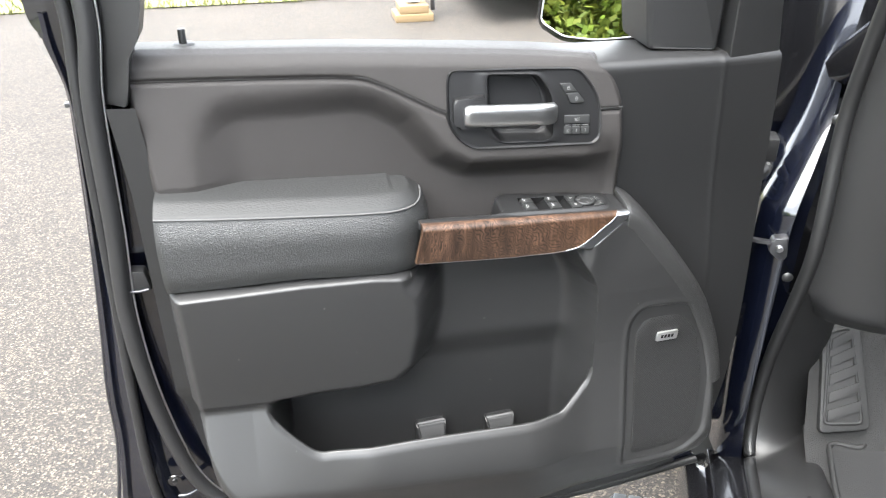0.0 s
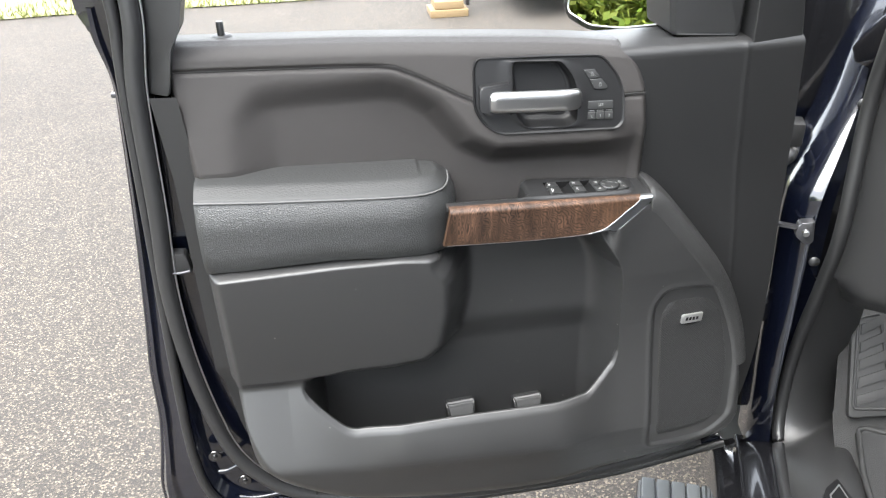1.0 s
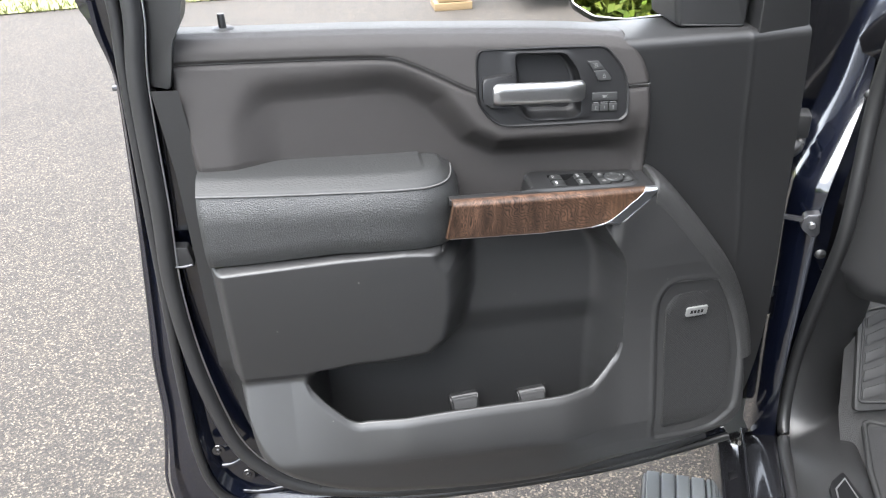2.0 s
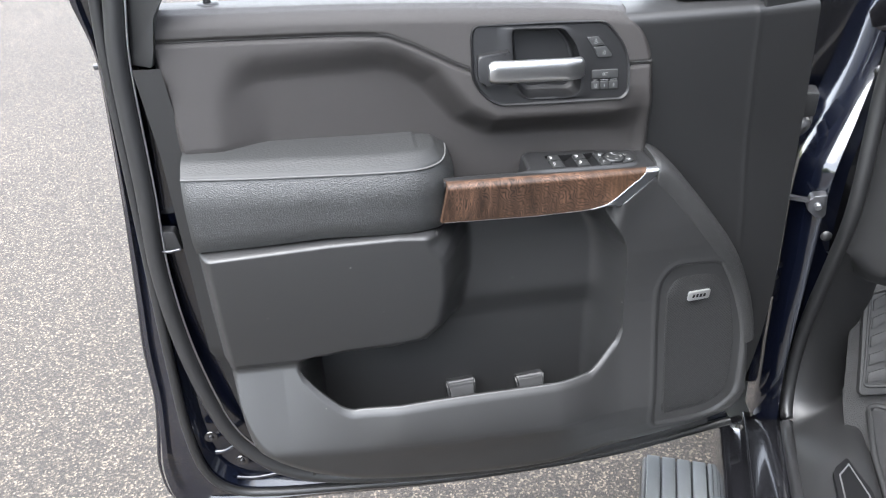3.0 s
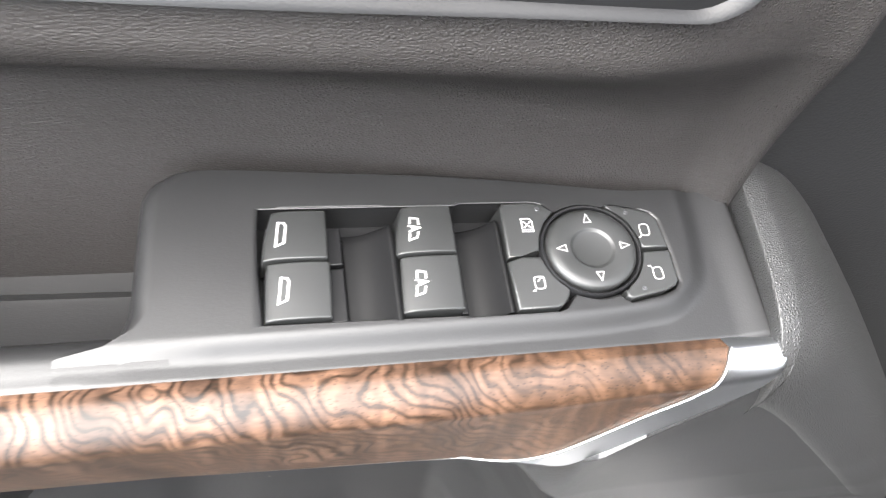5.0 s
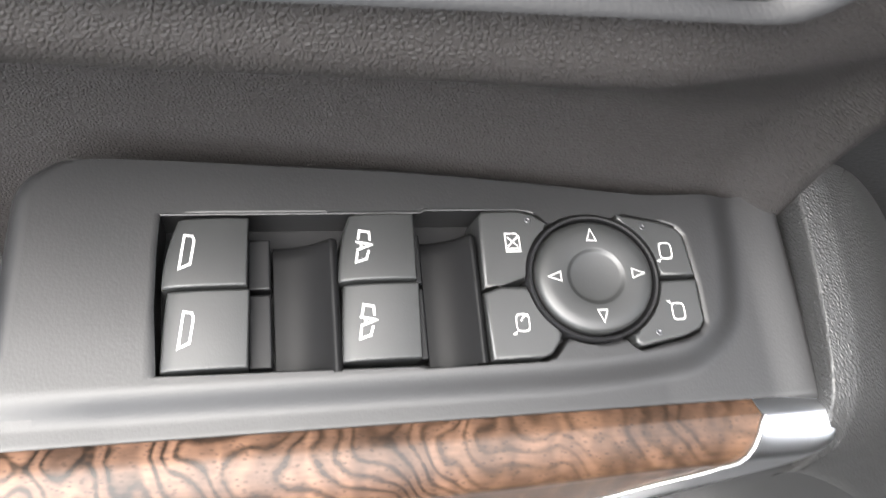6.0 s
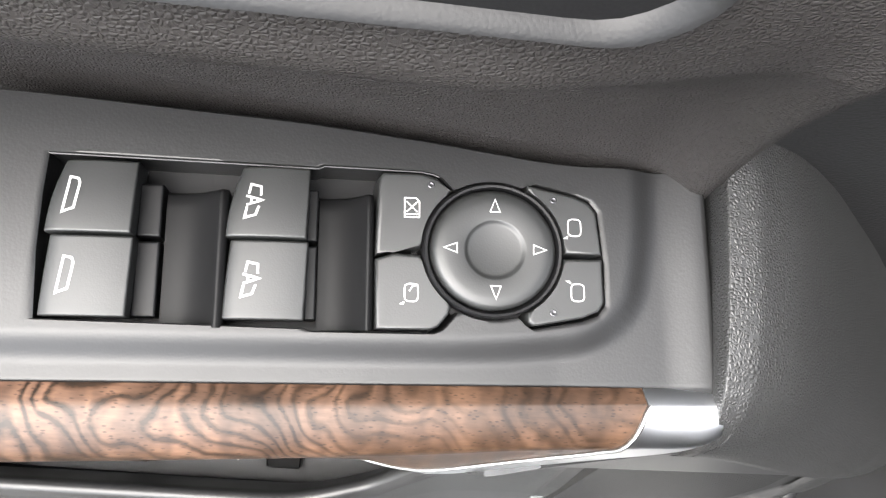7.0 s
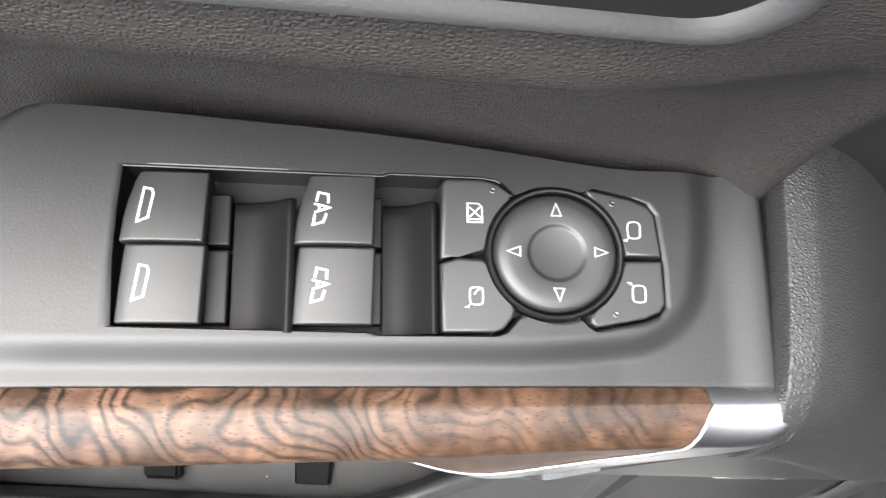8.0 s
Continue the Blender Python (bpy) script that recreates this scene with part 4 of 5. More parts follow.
for px, py in ((0.4262, 1.0652), (0.4585, 1.0622), (0.4578, 1.0317)):
    part("indicator_lamp", lathe([(0.0, 0.0), (0.0005, 0.0), (0.0007, 0.0002), (0.0009, 0.0)], (px, py, float(plate_z(px, py)) + 0.00125), 14), steel_dark, bezel, "", 180)

lean = Vector((0.033, -0.1, 1)).normalized()
tilt = Vector((0, 0, 1)).rotation_difference(lean).to_matrix()
kc = (KNOB[0], KNOB[1], float(plate_z(*KNOB)))
knob = part("mirror_knob", lathe([(0.0, 0.0016), (0.0066, 0.0016), (0.0074, 0.0018), (0.0078, 0.0022), (0.0083, 0.0023), (0.0125, 0.0024), (0.0148, 0.0023), (0.0157, 0.0018), (0.0162, 0.0008), (0.0164, -0.002), (0.0164, -0.01)], kc, 72, tilt), switch_black, bezel, "round mirror adjuster pad", 50)
part("knob_ring", lathe([(0.0168, -0.008), (0.0168, 0.0004), (0.0172, 0.0011), (0.0178, 0.0012), (0.0183, 0.0006), (0.0184, -0.008)], kc, 72, tilt), gloss_black, bezel, "black ring round the adjuster", 50)
part("knob_bed", lathe([(0.0, -0.006), (0.02, -0.006)], kc, 40, tilt), gloss_black, bezel)
for ang, dx, dy in ((90, 0, 0.0112), (-90, 0, -0.0112), (180, -0.0112, 0), (0, 0.0112, 0)):
    tri = [(0.0021, 0), (-0.0013, 0.0013), (-0.0013, -0.0013), (0.0021, 0)]
    part("symbol", stroke([rotated(tri, (KNOB[0] + dx, KNOB[1] + dy), ang)], flat(0.0026), 0.0003), icon_white, knob)


# rail that carries the wood, left of the switches, and the tray behind it
def rail():
    rows = []
    for x in np.linspace(0.152, 0.304, 40):
        z0 = float(plate_z(x, 1.012))
        level = [(y, float(plate_z(x, y)) + float(plate_h(np.array(max(x, 0.272)), np.array(y))) - 0.00006) for y in (1.0108, 1.0125, 1.0145, 1.017, 1.02)]
        e = level[-1][1]
        rows.append([(x, 1.0105, z0 - 0.012)] + [(x, y, z) for y, z in level] + [(x, 1.024, e + 0.0001), (x, 1.0265, e - 0.0008), (x, 1.0285, e - 0.003), (x, 1.0295, e - 0.007), (x, 1.0305, e - 0.03)])
    return quad_grid(np.array(rows))


FRONT_END = [part("rail", rail(), switch_plate, door, "narrow dark grey rail behind the wood", 60)]
tray = [[(x, y, z) for y, z in ((1.028, 1.17), (1.03, 1.145), (1.034, 1.138), (1.045, 1.136), (1.07, 1.136), (1.08, 1.1375), (1.12, 1.142))] for x in np.linspace(0.165, 0.31, 20)]
# Tray takes the darker bezel black, so its colour carries the shade inside.
part("grab_tray", quad_grid(np.array(tray), flip=True), bezel_black, door, "shallow moulded grab tray", 60)


# ---- wood inlay and its bright end ----
nose_deep = curve_of([(0.16, 0.0165), (0.3, 0.016), (0.41, 0.0145), (0.45, 0.0131), (0.473, 0.0126), (0.488, 0.0124), (0.497, 0.0117), (0.502, 0.0096), (0.506, 0.007)], 6)
nose_long = curve_of([(0.16, 0.014), (0.3, 0.014), (0.46, 0.014), (0.49, 0.0115), (0.506, 0.0065)], 6)


def inlay(x, q, lift=0.0):
    """The inlay's skin: q runs down from its top edge, round the nose and down the face."""
    zt = plate_z(x, 1.0105) - 0.0003
    nose = nose_long(x)
    a = np.clip(q / nose, 0, 1)
    y = 1.0095 - nose_deep(x) * np.sin(a * math.pi / 2) ** 1.1 - lift
    z = zt - nose * 0.6 * (1 - np.cos(a * math.pi / 2))
    more = np.maximum(0, q - nose)
    y = y - np.interp(x, [0.16, 0.3, 0.38, 0.43, 0.5], [0.0, 0.04, 0.12, 0.28, 0.32]) * more + np.interp(x, [0.16, 0.3, 0.38, 0.405, 0.435], [2.0, 1.75, 1.75, 2.6, 0.0]) * more ** 2
    z = z - more * 0.998 + lift * 0.4 * (1 - a)
    return y, z


low_q = curve_of([(0.14, 0.07), (0.3, 0.07), (0.33, 0.0685), (0.36, 0.067), (0.38, 0.066), (0.4, 0.0635), (0.41, 0.0602), (0.4209, 0.0555), (0.4305, 0.0483), (0.4403, 0.0412), (0.4499, 0.0336), (0.4595, 0.0257), (0.4693, 0.019), (0.4749, 0.0131), (0.4794, 0.006), (0.4823, 0.0)], 10)
end_q = curve_of([(0.355, 0.0676), (0.38, 0.0664), (0.4, 0.064), (0.41, 0.061), (0.4209, 0.0573), (0.4305, 0.0562), (0.437, 0.0576), (0.443, 0.0582), (0.4525, 0.0523), (0.4621, 0.0443), (0.4716, 0.0363), (0.4812, 0.0286), (0.4907, 0.0195), (0.4974, 0.0131), (0.502, 0.0062), (0.504, 0.0)], 10)


def inlay_patch(x0, x1, top, bottom, lift, n=160, m=40):
    xs = np.linspace(x0, x1, n)
    v = np.linspace(0, 1, m)
    q = np.maximum(0, top(xs)[:, None] + (bottom(xs) - top(xs))[:, None] * v)
    wide = np.clip((bottom(xs) - top(xs))[:, None] / 0.014, 0, 1)
    x = np.repeat(xs[:, None], m, 1)
    y, z = inlay(x, q, lift)
    pts = np.stack([x, y, z], -1)
    back, front = pts[:, -1:].copy(), pts[:, :1].copy()
    back[:, :, 1] += 0.006 * wide
    front[:, :, 1] += 0.004
    front[:, :, 2] -= 0.0022
    back[:, :, 2] -= 0.0006
    pts = np.concatenate([front, pts, back], 1)
    left = pts[:1].copy()
    left[:, :, 1] += 0.01
    return quad_grid(np.concatenate([left, pts], 0), flip=True)


FRONT_END.append(part("wood_inlay", inlay_patch(0.1545, 0.482, lambda x: 0 * x, low_q, 0.0012), wood, door, "brown figured open-pore wood inlay", 60))
FRONT_END.append(part("inlay_tip", inlay_patch(0.357, 0.5035, lambda x: np.where(x < 0.4823, low_q(np.minimum(x, 0.4823)), 0), end_q, 0.0012, 140, 24), satin_tip, door, "polished chrome end cap of the inlay", 50))


def on_inlay(xs, qf, lift):
    out = []
    for x in xs:
        y, z = inlay(np.array(x), qf(np.array(x)), lift(x))
        out.append((float(x), float(y), float(z)))
    return out


# bright line under the wood that rises along the end cap, and the grained lip under the cap
foot = on_inlay(np.r_[np.linspace(0.16, 0.47, 80), np.linspace(0.4715, 0.4828, 10)], lambda x: low_q(x) + 0.0007 * ss(0.44, 0.4, x), lambda x: float(np.interp(x, [0.16, 0.39, 0.44], [0.0004, 0.0006, 0.0016])))
FRONT_END.append(part("inlay_line", tube(foot, ring(0.00065, 8)), satin_chrome, door, "thin chrome line under the wood", 180))
lip_path = on_inlay(np.r_[np.linspace(0.4, 0.49, 40), np.linspace(0.4915, 0.504, 12)], end_q, lambda x: 0.0)
FRONT_END.append(part("cap_lip", tube([(x, y + 0.0008, z - 0.0016) for x, y, z in lip_path], ring(0.0019, 10)), bolster_skin, door, "grained lip under the chrome end cap", 180))


# the front end of the armrest sits a little turned in the door
SEAT = Matrix(((0.944, -0.0752, 0.1537, -0.0786), (0.0553, 0.9248, -0.112, 0.1883), (-0.0239, -0.055, 1.0297, 0.0359), (0, 0, 0, 1)))
for base in (bezel, *FRONT_END):
    for ob in (base, *base.children_recursive):
        ob.data.transform(SEAT)


# bolster skin that wraps the front end of the armrest and runs down beside the speaker
def bolster():
    rows = []
    for i in range(130):
        x = 0.5012 + 0.2154 * (i / 129) ** 1.5
        z = float(edge_z(x))
        slope = Vector((0.004, 0, float(edge_z(x + 0.002)) - float(edge_z(x - 0.002)))).normalized()
        inward = Vector((slope.z, 0, -slope.x))
        row = []
        for d, dy in ((0.036, 0.002), (0.033, -0.0005), (0.028, -0.0008), (0.022, -0.0002), (0.016, 0.0016), (0.011, 0.0045), (0.007, 0.0085), (0.004, 0.014), (0.002, 0.021), (0.0007, 0.03), (0.0, 0.042), (-0.0003, 0.055), (0.0, 0.07), (0.002, 0.1)):
            p = Vector((x, 0, z)) + inward * d
            yf = float(side_face(p.x, p.z))
            row.append((max(p.x, 0.5012), yf + dy, p.z))
        rows.append(row)
    a = np.array(rows)
    for lower in (0.0012, 0.004, 0.014):
        w = a[:1].copy()
        w[:, :, 0] = 0.5012 - 0.0012 * min(1, lower / 0.004)
        w[:, :, 2] = rows[0][0][2] * 0 + np.array(rows[0])[None, :, 2] - lower
        a = np.concatenate([w, a], 0)
    return quad_grid(a, flip=True)


part("bolster", bolster(), bolster_skin, door, "grained grey skin at the armrest end", 180)


# ---- inner handle ----
def on_pad(lift):
    return lambda u, v, h: (u, float(pad_face(np.array(v))) - lift + h, v)


def handle_plate():
    o, c = along(BEZ + BEZ[:1], 181)[:-1], along(CUP + CUP[:1], 181)[:-1]
    # start both loops beside each other
    k = np.argmin(np.hypot(*(c - o[0]).T))
    c = np.roll(c, -k, 0)
    rows = []
    mid = o.mean(0)
    for grow, lift in ((0.0036, -0.006), (0.0032, 0.001), (0.0018, 0.0032), (0.0003, 0.0027), (-0.0012, 0.0005)):
        q = o + (o - mid) / np.linalg.norm(o - mid, axis=1)[:, None] * grow
        rows.append(np.stack([q[:, 0], pad_face(q[:, 1]) - lift, q[:, 1]], -1))
    for k in range(1, 9):
        q = mixed(o, c, k / 8)
        rows.append(np.stack([q[:, 0], pad_face(q[:, 1]) - 0.0005 - 0.0022 * ss(0.6, 1, k / 8), q[:, 1]], -1))
    m2 = c.mean(0)
    for shrink, deep in ((0.001, -0.0025), (0.0025, 0.001), (0.0045, 0.012), (0.006, 0.0185), (0.0085, 0.0215), (0.011, 0.0218), (0.0115, 0.0226), (0.03, 0.023)):
        q = c + (m2 - c) / np.linalg.norm(m2 - c, axis=1)[:, None] * np.minimum(shrink, np.linalg.norm(m2 - c, axis=1))[:, None]
        rows.append(np.stack([q[:, 0], pad_face(q[:, 1]) + deep, q[:, 1]], -1))
    q = np.repeat(m2[None], len(c), 0)
    rows.append(np.stack([q[:, 0], pad_face(q[:, 1]) + 0.023, q[:, 1]], -1))
    return quad_grid(np.array(rows), wrap=True)


hp = part("handle_bezel", handle_plate(), bezel_black, door, "dark grey handle surround with recessed cup", 45)
part("handle_pivot", slab(rounded([(0.237, 1.366), (0.284, 1.37), (0.284, 1.362), (0.29, 1.33), (0.284, 1.322), (0.242, 1.326), (0.236, 1.334)], 0.006, 4), on_pad(0.012), 0.014, 0.004, 3), bezel_black, hp, "", 40)


def pull():
    rows = []
    for i in range(33):
        u = i / 32
        x = 0.251 + 0.14 * u
        r = 1 - 0.25 * max(0, (0.06 - u) / 0.06) ** 2 - 0.3 * max(0, (u - 0.95) / 0.05) ** 2
        zc = 1.3435 - 0.005 * u
        yc = float(pad_face(np.array(zc))) - 0.016 + 0.006 * max(0, (u - 0.8) / 0.2) ** 2
        sec = [(0.017, 0.003), (0.0165, -0.003), (0.0145, -0.006), (0.006, -0.0072), (-0.006, -0.0068), (-0.0135, -0.005), (-0.0155, -0.001), (-0.0155, 0.003), (-0.01, 0.006), (0.0, 0.008), (0.012, 0.006)]
        rows.append([(x, yc + b * r, zc + a * r - (1.0 - r) * 0.001) for a, b in sec])
    a = np.array(rows)
    for e in (0, -1):
        c = a[e].mean(0)
        cap = np.repeat(c[None, None], a.shape[1], 1)
        a = np.concatenate([cap, a], 0) if e == 0 else np.concatenate([a, cap], 0)
    return quad_grid(a, wrap=True)


part("pull_handle", pull(), satin_chrome, hp, "brushed chrome pull handle", 50)
part("lock_buttons", slab(rounded([(0.397, 1.3785), (0.4165, 1.3785), (0.4375, 1.352), (0.436, 1.347), (0.414, 1.3475)], 0.003, 3), on_pad(0.0008), 0.002, 0.0005), gloss_black, hp)
for poly in ([(0.3988, 1.377), (0.4155, 1.377), (0.4255, 1.3645), (0.4075, 1.3645)], [(0.4082, 1.3632), (0.4264, 1.3632), (0.436, 1.3515), (0.4345, 1.3487), (0.4148, 1.349)]):
    cap = part("lock_button", slab(rounded(poly, 0.0015, 3), on_pad(0.003), 0.003, 0.0011, 3), switch_black, hp)
    cx, cz = sum(p[0] for p in poly) / len(poly), sum(p[1] for p in poly) / len(poly)
    part("symbol", stroke([[(cx - 0.0018, cz - 0.0025), (cx + 0.0018, cz - 0.0025), (cx + 0.0018, cz + 0.0004), (cx - 0.0018, cz + 0.0004), (cx - 0.0018, cz - 0.0025)], [(cx - 0.001, cz + 0.0004), (cx - 0.0008, cz + 0.0026), (cx + 0.001, cz + 0.0026), (cx + 0.0014, cz + 0.0012)]], on_pad(0.003), 0.0005), icon_grey, cap)
memory = part("memory_buttons", slab(rounded([(0.4045, 1.3325), (0.446, 1.331), (0.4445, 1.302), (0.403, 1.3035)], 0.003, 3), on_pad(0.0008), 0.002, 0.0005), gloss_black, hp)


def word(text, size, place, parent):
    cu = bpy.data.curves.new("lettering", "FONT")
    cu.body, cu.size, cu.align_x, cu.align_y, cu.extrude = text, size, "CENTER", "CENTER", 0.0001
    me = bpy.data.meshes.new_from_object(bpy.data.objects.new("tmp", cu))
    m = Matrix.Translation(place) @ pose(0, 0, 0, 76, 0, 0)
    me.transform(m)
    part("lettering", me, icon_grey, parent)


for poly, text, size in (([(0.4055, 1.3315), (0.445, 1.33), (0.4445, 1.3185), (0.405, 1.32)], "SET", 0.0055), ([(0.4048, 1.3155), (0.4165, 1.315), (0.416, 1.3042), (0.4042, 1.3047)], "", 0.006), ([(0.4178, 1.315), (0.4302, 1.3145), (0.4297, 1.3036), (0.4173, 1.304)], "1", 0.006), ([(0.4315, 1.3145), (0.4443, 1.314), (0.4437, 1.303), (0.431, 1.3035)], "2", 0.006)):
    cap = part("memory_button", slab(rounded(poly, 0.0015, 3), on_pad(0.003), 0.003, 0.001, 3), switch_black, memory)
    cx, cz = sum(p[0] for p in poly) / 4, sum(p[1] for p in poly) / 4
    if text:
        word(text, size, (cx, float(pad_face(np.array(cz))) - 0.0032, cz), cap)
    else:
        part("symbol", stroke([[(cx - 0.001, cz + 0.002), (cx - 0.001, cz - 0.002), (cx + 0.002, cz - 0.002)], [(cx + 0.001, cz + 0.002), (cx + 0.002, cz)]], on_pad(0.003), 0.0006), icon_grey, cap)
part("legend", stroke([[(0.407, 1.3172), (0.414, 1.317)], [(0.418, 1.3169), (0.43, 1.3165)], [(0.433, 1.3164), (0.443, 1.316)]], on_pad(0.0012), 0.0007), icon_grey, memory)


# ---- door shell: steel, seals, window frame ----
SKIN = [(-0.312, 1.5), (-0.31, 1.455), (-0.297, 1.385), (-0.302, 1.3), (-0.318, 1.13), (-0.338, 0.96), (-0.352, 0.85), (-0.358, 0.74), (-0.372, 0.65), (-0.388, 0.56), (-0.38, 0.475), (-0.33, 0.45), (-0.115, 0.44), (0.178, 0.425), (0.55, 0.444), (0.72, 0.47), (0.79, 0.5)]
skin_path = [(v.x, v.y) for v in spline([(a, b, 0) for a, b in SKIN], 6)]
STEEL = [(-0.262, 1.5), (-0.27, 1.39), (-0.285, 1.1), (-0.297, 0.85), (-0.3, 0.7), (-0.287, 0.6), (-0.25, 0.545), (-0.18, 0.522), (0.0, 0.505), (0.2, 0.49), (0.5, 0.5), (0.76, 0.545)]
steel_path = [(v.x, v.y) for v in spline([(a, b, 0) for a, b in STEEL], 8)]


def door_steel():
    """Inner sheet: flat field, raised bead under the seal, step back to the outer flange."""
    n = 140
    a = along(steel_path, n)
    b = along(skin_path, n)
    mid = np.array((0.25, 1.05))
    rows = []
    for k, (s, y) in enumerate(((0.5, 1.13), (0.9, 1.125), (0.955, 1.122), (0.965, 1.112), (0.985, 1.1), (1.0, 1.1), (1.01, 1.108))):
        q = mid + (a - mid) * s
        rows.append(np.stack([q[:, 0], 0 * q[:, 0] + y, q[:, 1]], -1))
    for t, y in ((0.25, 1.112), (0.3, 1.128), (0.6, 1.135), (0.7, 1.128), (0.85, 1.132), (0.95, 1.15), (1.0, 1.158), (1.0, 1.17), (0.97, 1.19)):
        q = mixed(a, b, t)
        rows.append(np.stack([q[:, 0], 0 * q[:, 0] + y, q[:, 1]], -1))
    return quad_grid(np.array(rows))


shell = part("inner_sheet", door_steel(), paint, door, "glossy navy painted inner door steel", 40)
core = [(-0.18, 1.38), (-0.24, 1.3), (-0.26, 1.1), (-0.265, 0.8), (-0.26, 0.62), (-0.18, 0.55), (0.2, 0.52), (0.6, 0.53), (0.78, 0.56), (0.79, 1.0), (0.78, 1.35)]
part("core_sheet", slab(core, lambda u, v, h: (u, 1.126 + h, v), 0.06), paint, shell)
out = [(a, b) for a, b in skin_path] + [(0.8, 0.9), (0.78, 1.3), (-0.2, 1.33)]
part("outer_skin", slab(out, lambda u, v, h: (u, 1.2 + h + 0.03 * math.sin(min(1, max(0, (v - 0.45) / 1.0)) * math.pi), v), 0.01), paint, door, "glossy dark navy outer door skin")
inner_seal = spline([(-0.236, 1.09, 1.6), (-0.237, 1.085, 1.49), (-0.252, 1.085, 1.39), (-0.262, 1.085, 1.2), (-0.272, 1.085, 1.05), (-0.262, 1.085, 0.88), (-0.228, 1.085, 0.71), (-0.175, 1.082, 0.625), (-0.115, 1.08, 0.58), (-0.03, 1.08, 0.552), (0.1, 1.08, 0.533), (0.3, 1.08, 0.522), (0.55, 1.085, 0.538), (0.7, 1.09, 0.57)], 8)
part("inner_seal", tube(inner_seal, ring(0.0135, 16)), seal_rubber, door, "grey rubber door seal", 50)
part("seal_line", tube([(p.x + 0.0155, p.y - 0.002, p.z) if p.z > 0.75 else (p.x + 0.012, p.y - 0.002, p.z + 0.0105) for p in inner_seal], ring(0.0016, 6)), satin_tip, door, "thin bright edge of the seal", 180)
outer_seal = spline([(x, 1.094, z) for x, z in [(-0.268, 1.6)] + STEEL], 8)
part("outer_seal", tube(outer_seal, ring(0.0085, 14)), rubber, door, "black rubber outer seal", 50)
hem = spline([(x, 1.165, z) for x, z in SKIN], 6)
part("hem", tube(hem, ring(0.006, 8)), paint, door, "", 180)
# plastic edge of the trim, seen beside the pad
lip = []
for z in np.linspace(1.385, 0.9, 40):
    x0 = float(np.interp(z, [0.9, 1.12, 1.26, 1.44], [-0.19, -0.191, -0.192, -0.206]))
    lip.append([(x0 + 0.006, 1.066, z), (x0 - 0.002, 1.067, z), (x0 - 0.014, 1.0685, z), (x0 - 0.032, 1.071, z), (x0 - 0.036, 1.12, z)])
for x in np.linspace(-0.186, -0.05, 40):
    z = float(low_z(x))
    k = (x + 0.19) / 0.14
    lip.append([(x + 0.004, 1.05 + 0.02 * (1 - k), z + 0.004), (x - 0.002, 1.075, z), (x - 0.01 * (1 - k), 1.084, z - 0.006 * k), (x - 0.03 * (1 - k), 1.092, z - 0.016 * k), (x - 0.032 * (1 - k), 1.12, z - 0.018 * k)])
part("trim_edge", quad_grid(np.array(lip)), side_trim, door, "", 60)
# latch window and fixings
latch = part("latch_plate", slab(rounded([(-0.262, 1.092), (-0.262, 1.128), (-0.234, 1.125), (-0.228, 1.09)], 0.004, 3), lambda u, v, h: (u, 1.083 + h, v), 0.02, 0.002), rubber, door, "black door latch")
part("latch_frame", tube([(-0.261, 1.081, 1.115), (-0.261, 1.081, 1.094), (-0.246, 1.081, 1.0925), (-0.231, 1.081, 1.095)], ring(0.0025, 8)), steel_dark, latch, "worn bare metal latch edge", 180)
into = Matrix.Rotation(radians(90), 3, "X")
for bx_, bz_ in ((-0.263, 0.682), (-0.218, 0.612)):
    bolt = part("bolt", lathe([(0.0, 0.0055), (0.005, 0.0055), (0.0055, 0.004), (0.0055, 0.002), (0.0115, 0.0015), (0.0125, 0.0)], (bx_, 1.098, bz_), 24, into), black_paint, door, "black flanged bolt", 40)
    part("socket", lathe([(0.0, 0.0058), (0.0028, 0.0058)], (bx_, 1.0978, bz_), 10, into), steel_dark, bolt)
part("drain_bead", tube(spline([(-0.262, 1.1, 0.64), (-0.245, 1.098, 0.642), (-0.225, 1.098, 0.652), (-0.212, 1.1, 0.662)], 6), ring(0.006, 8, 0.6)), paint, door, "", 180)
part("drain_bead", tube(spline([(-0.235, 1.1, 0.568), (-0.2, 1.098, 0.562), (-0.15, 1.098, 0.566), (-0.1, 1.1, 0.566)], 6), ring(0.005, 8, 0.6)), paint, door, "", 180)
part("edge_clip", box(-0.304, 1.146, 1.365, -0.293, 1.156, 1.372, 0.002), steel_dark, door)
part("edge_bolt", lathe([(0.0, 0.004), (0.005, 0.004), (0.006, 0.0)], (-0.292, 1.14, 1.455), 16, into), black_paint, door)

# rear upright of the window frame with its cover, top rail, front upright
part("frame_cover", slab(rounded([(-0.243, 1.384), (-0.206, 1.384), (-0.2, 1.41), (-0.192, 1.45), (-0.176, 1.475), (-0.165, 1.52), (-0.14, 1.93), (-0.21, 1.93)], 0.004, 3), lambda u, v, h: (u, 1.072 + 0.02 * max(0, (-0.2 - u) / 0.04) + 0.03 * (v - 1.38) + h, v), 0.05, 0.004, 3), side_trim, door, "grey cover on the rear window upright", 40)
frame_rail = [(-0.25, 1.15, 1.4), (-0.255, 1.14, 1.55), (-0.22, 1.15, 1.93), (-0.1, 1.155, 1.97), (0.2, 1.155, 1.95), (0.42, 1.15, 1.78), (0.62, 1.15, 1.62)]
part("window_frame", tube(spline(frame_rail, 8), [(0.03, -0.03), (0.03, 0.03), (-0.03, 0.03), (-0.03, -0.03)]), black_paint, door, "black window frame", 40)
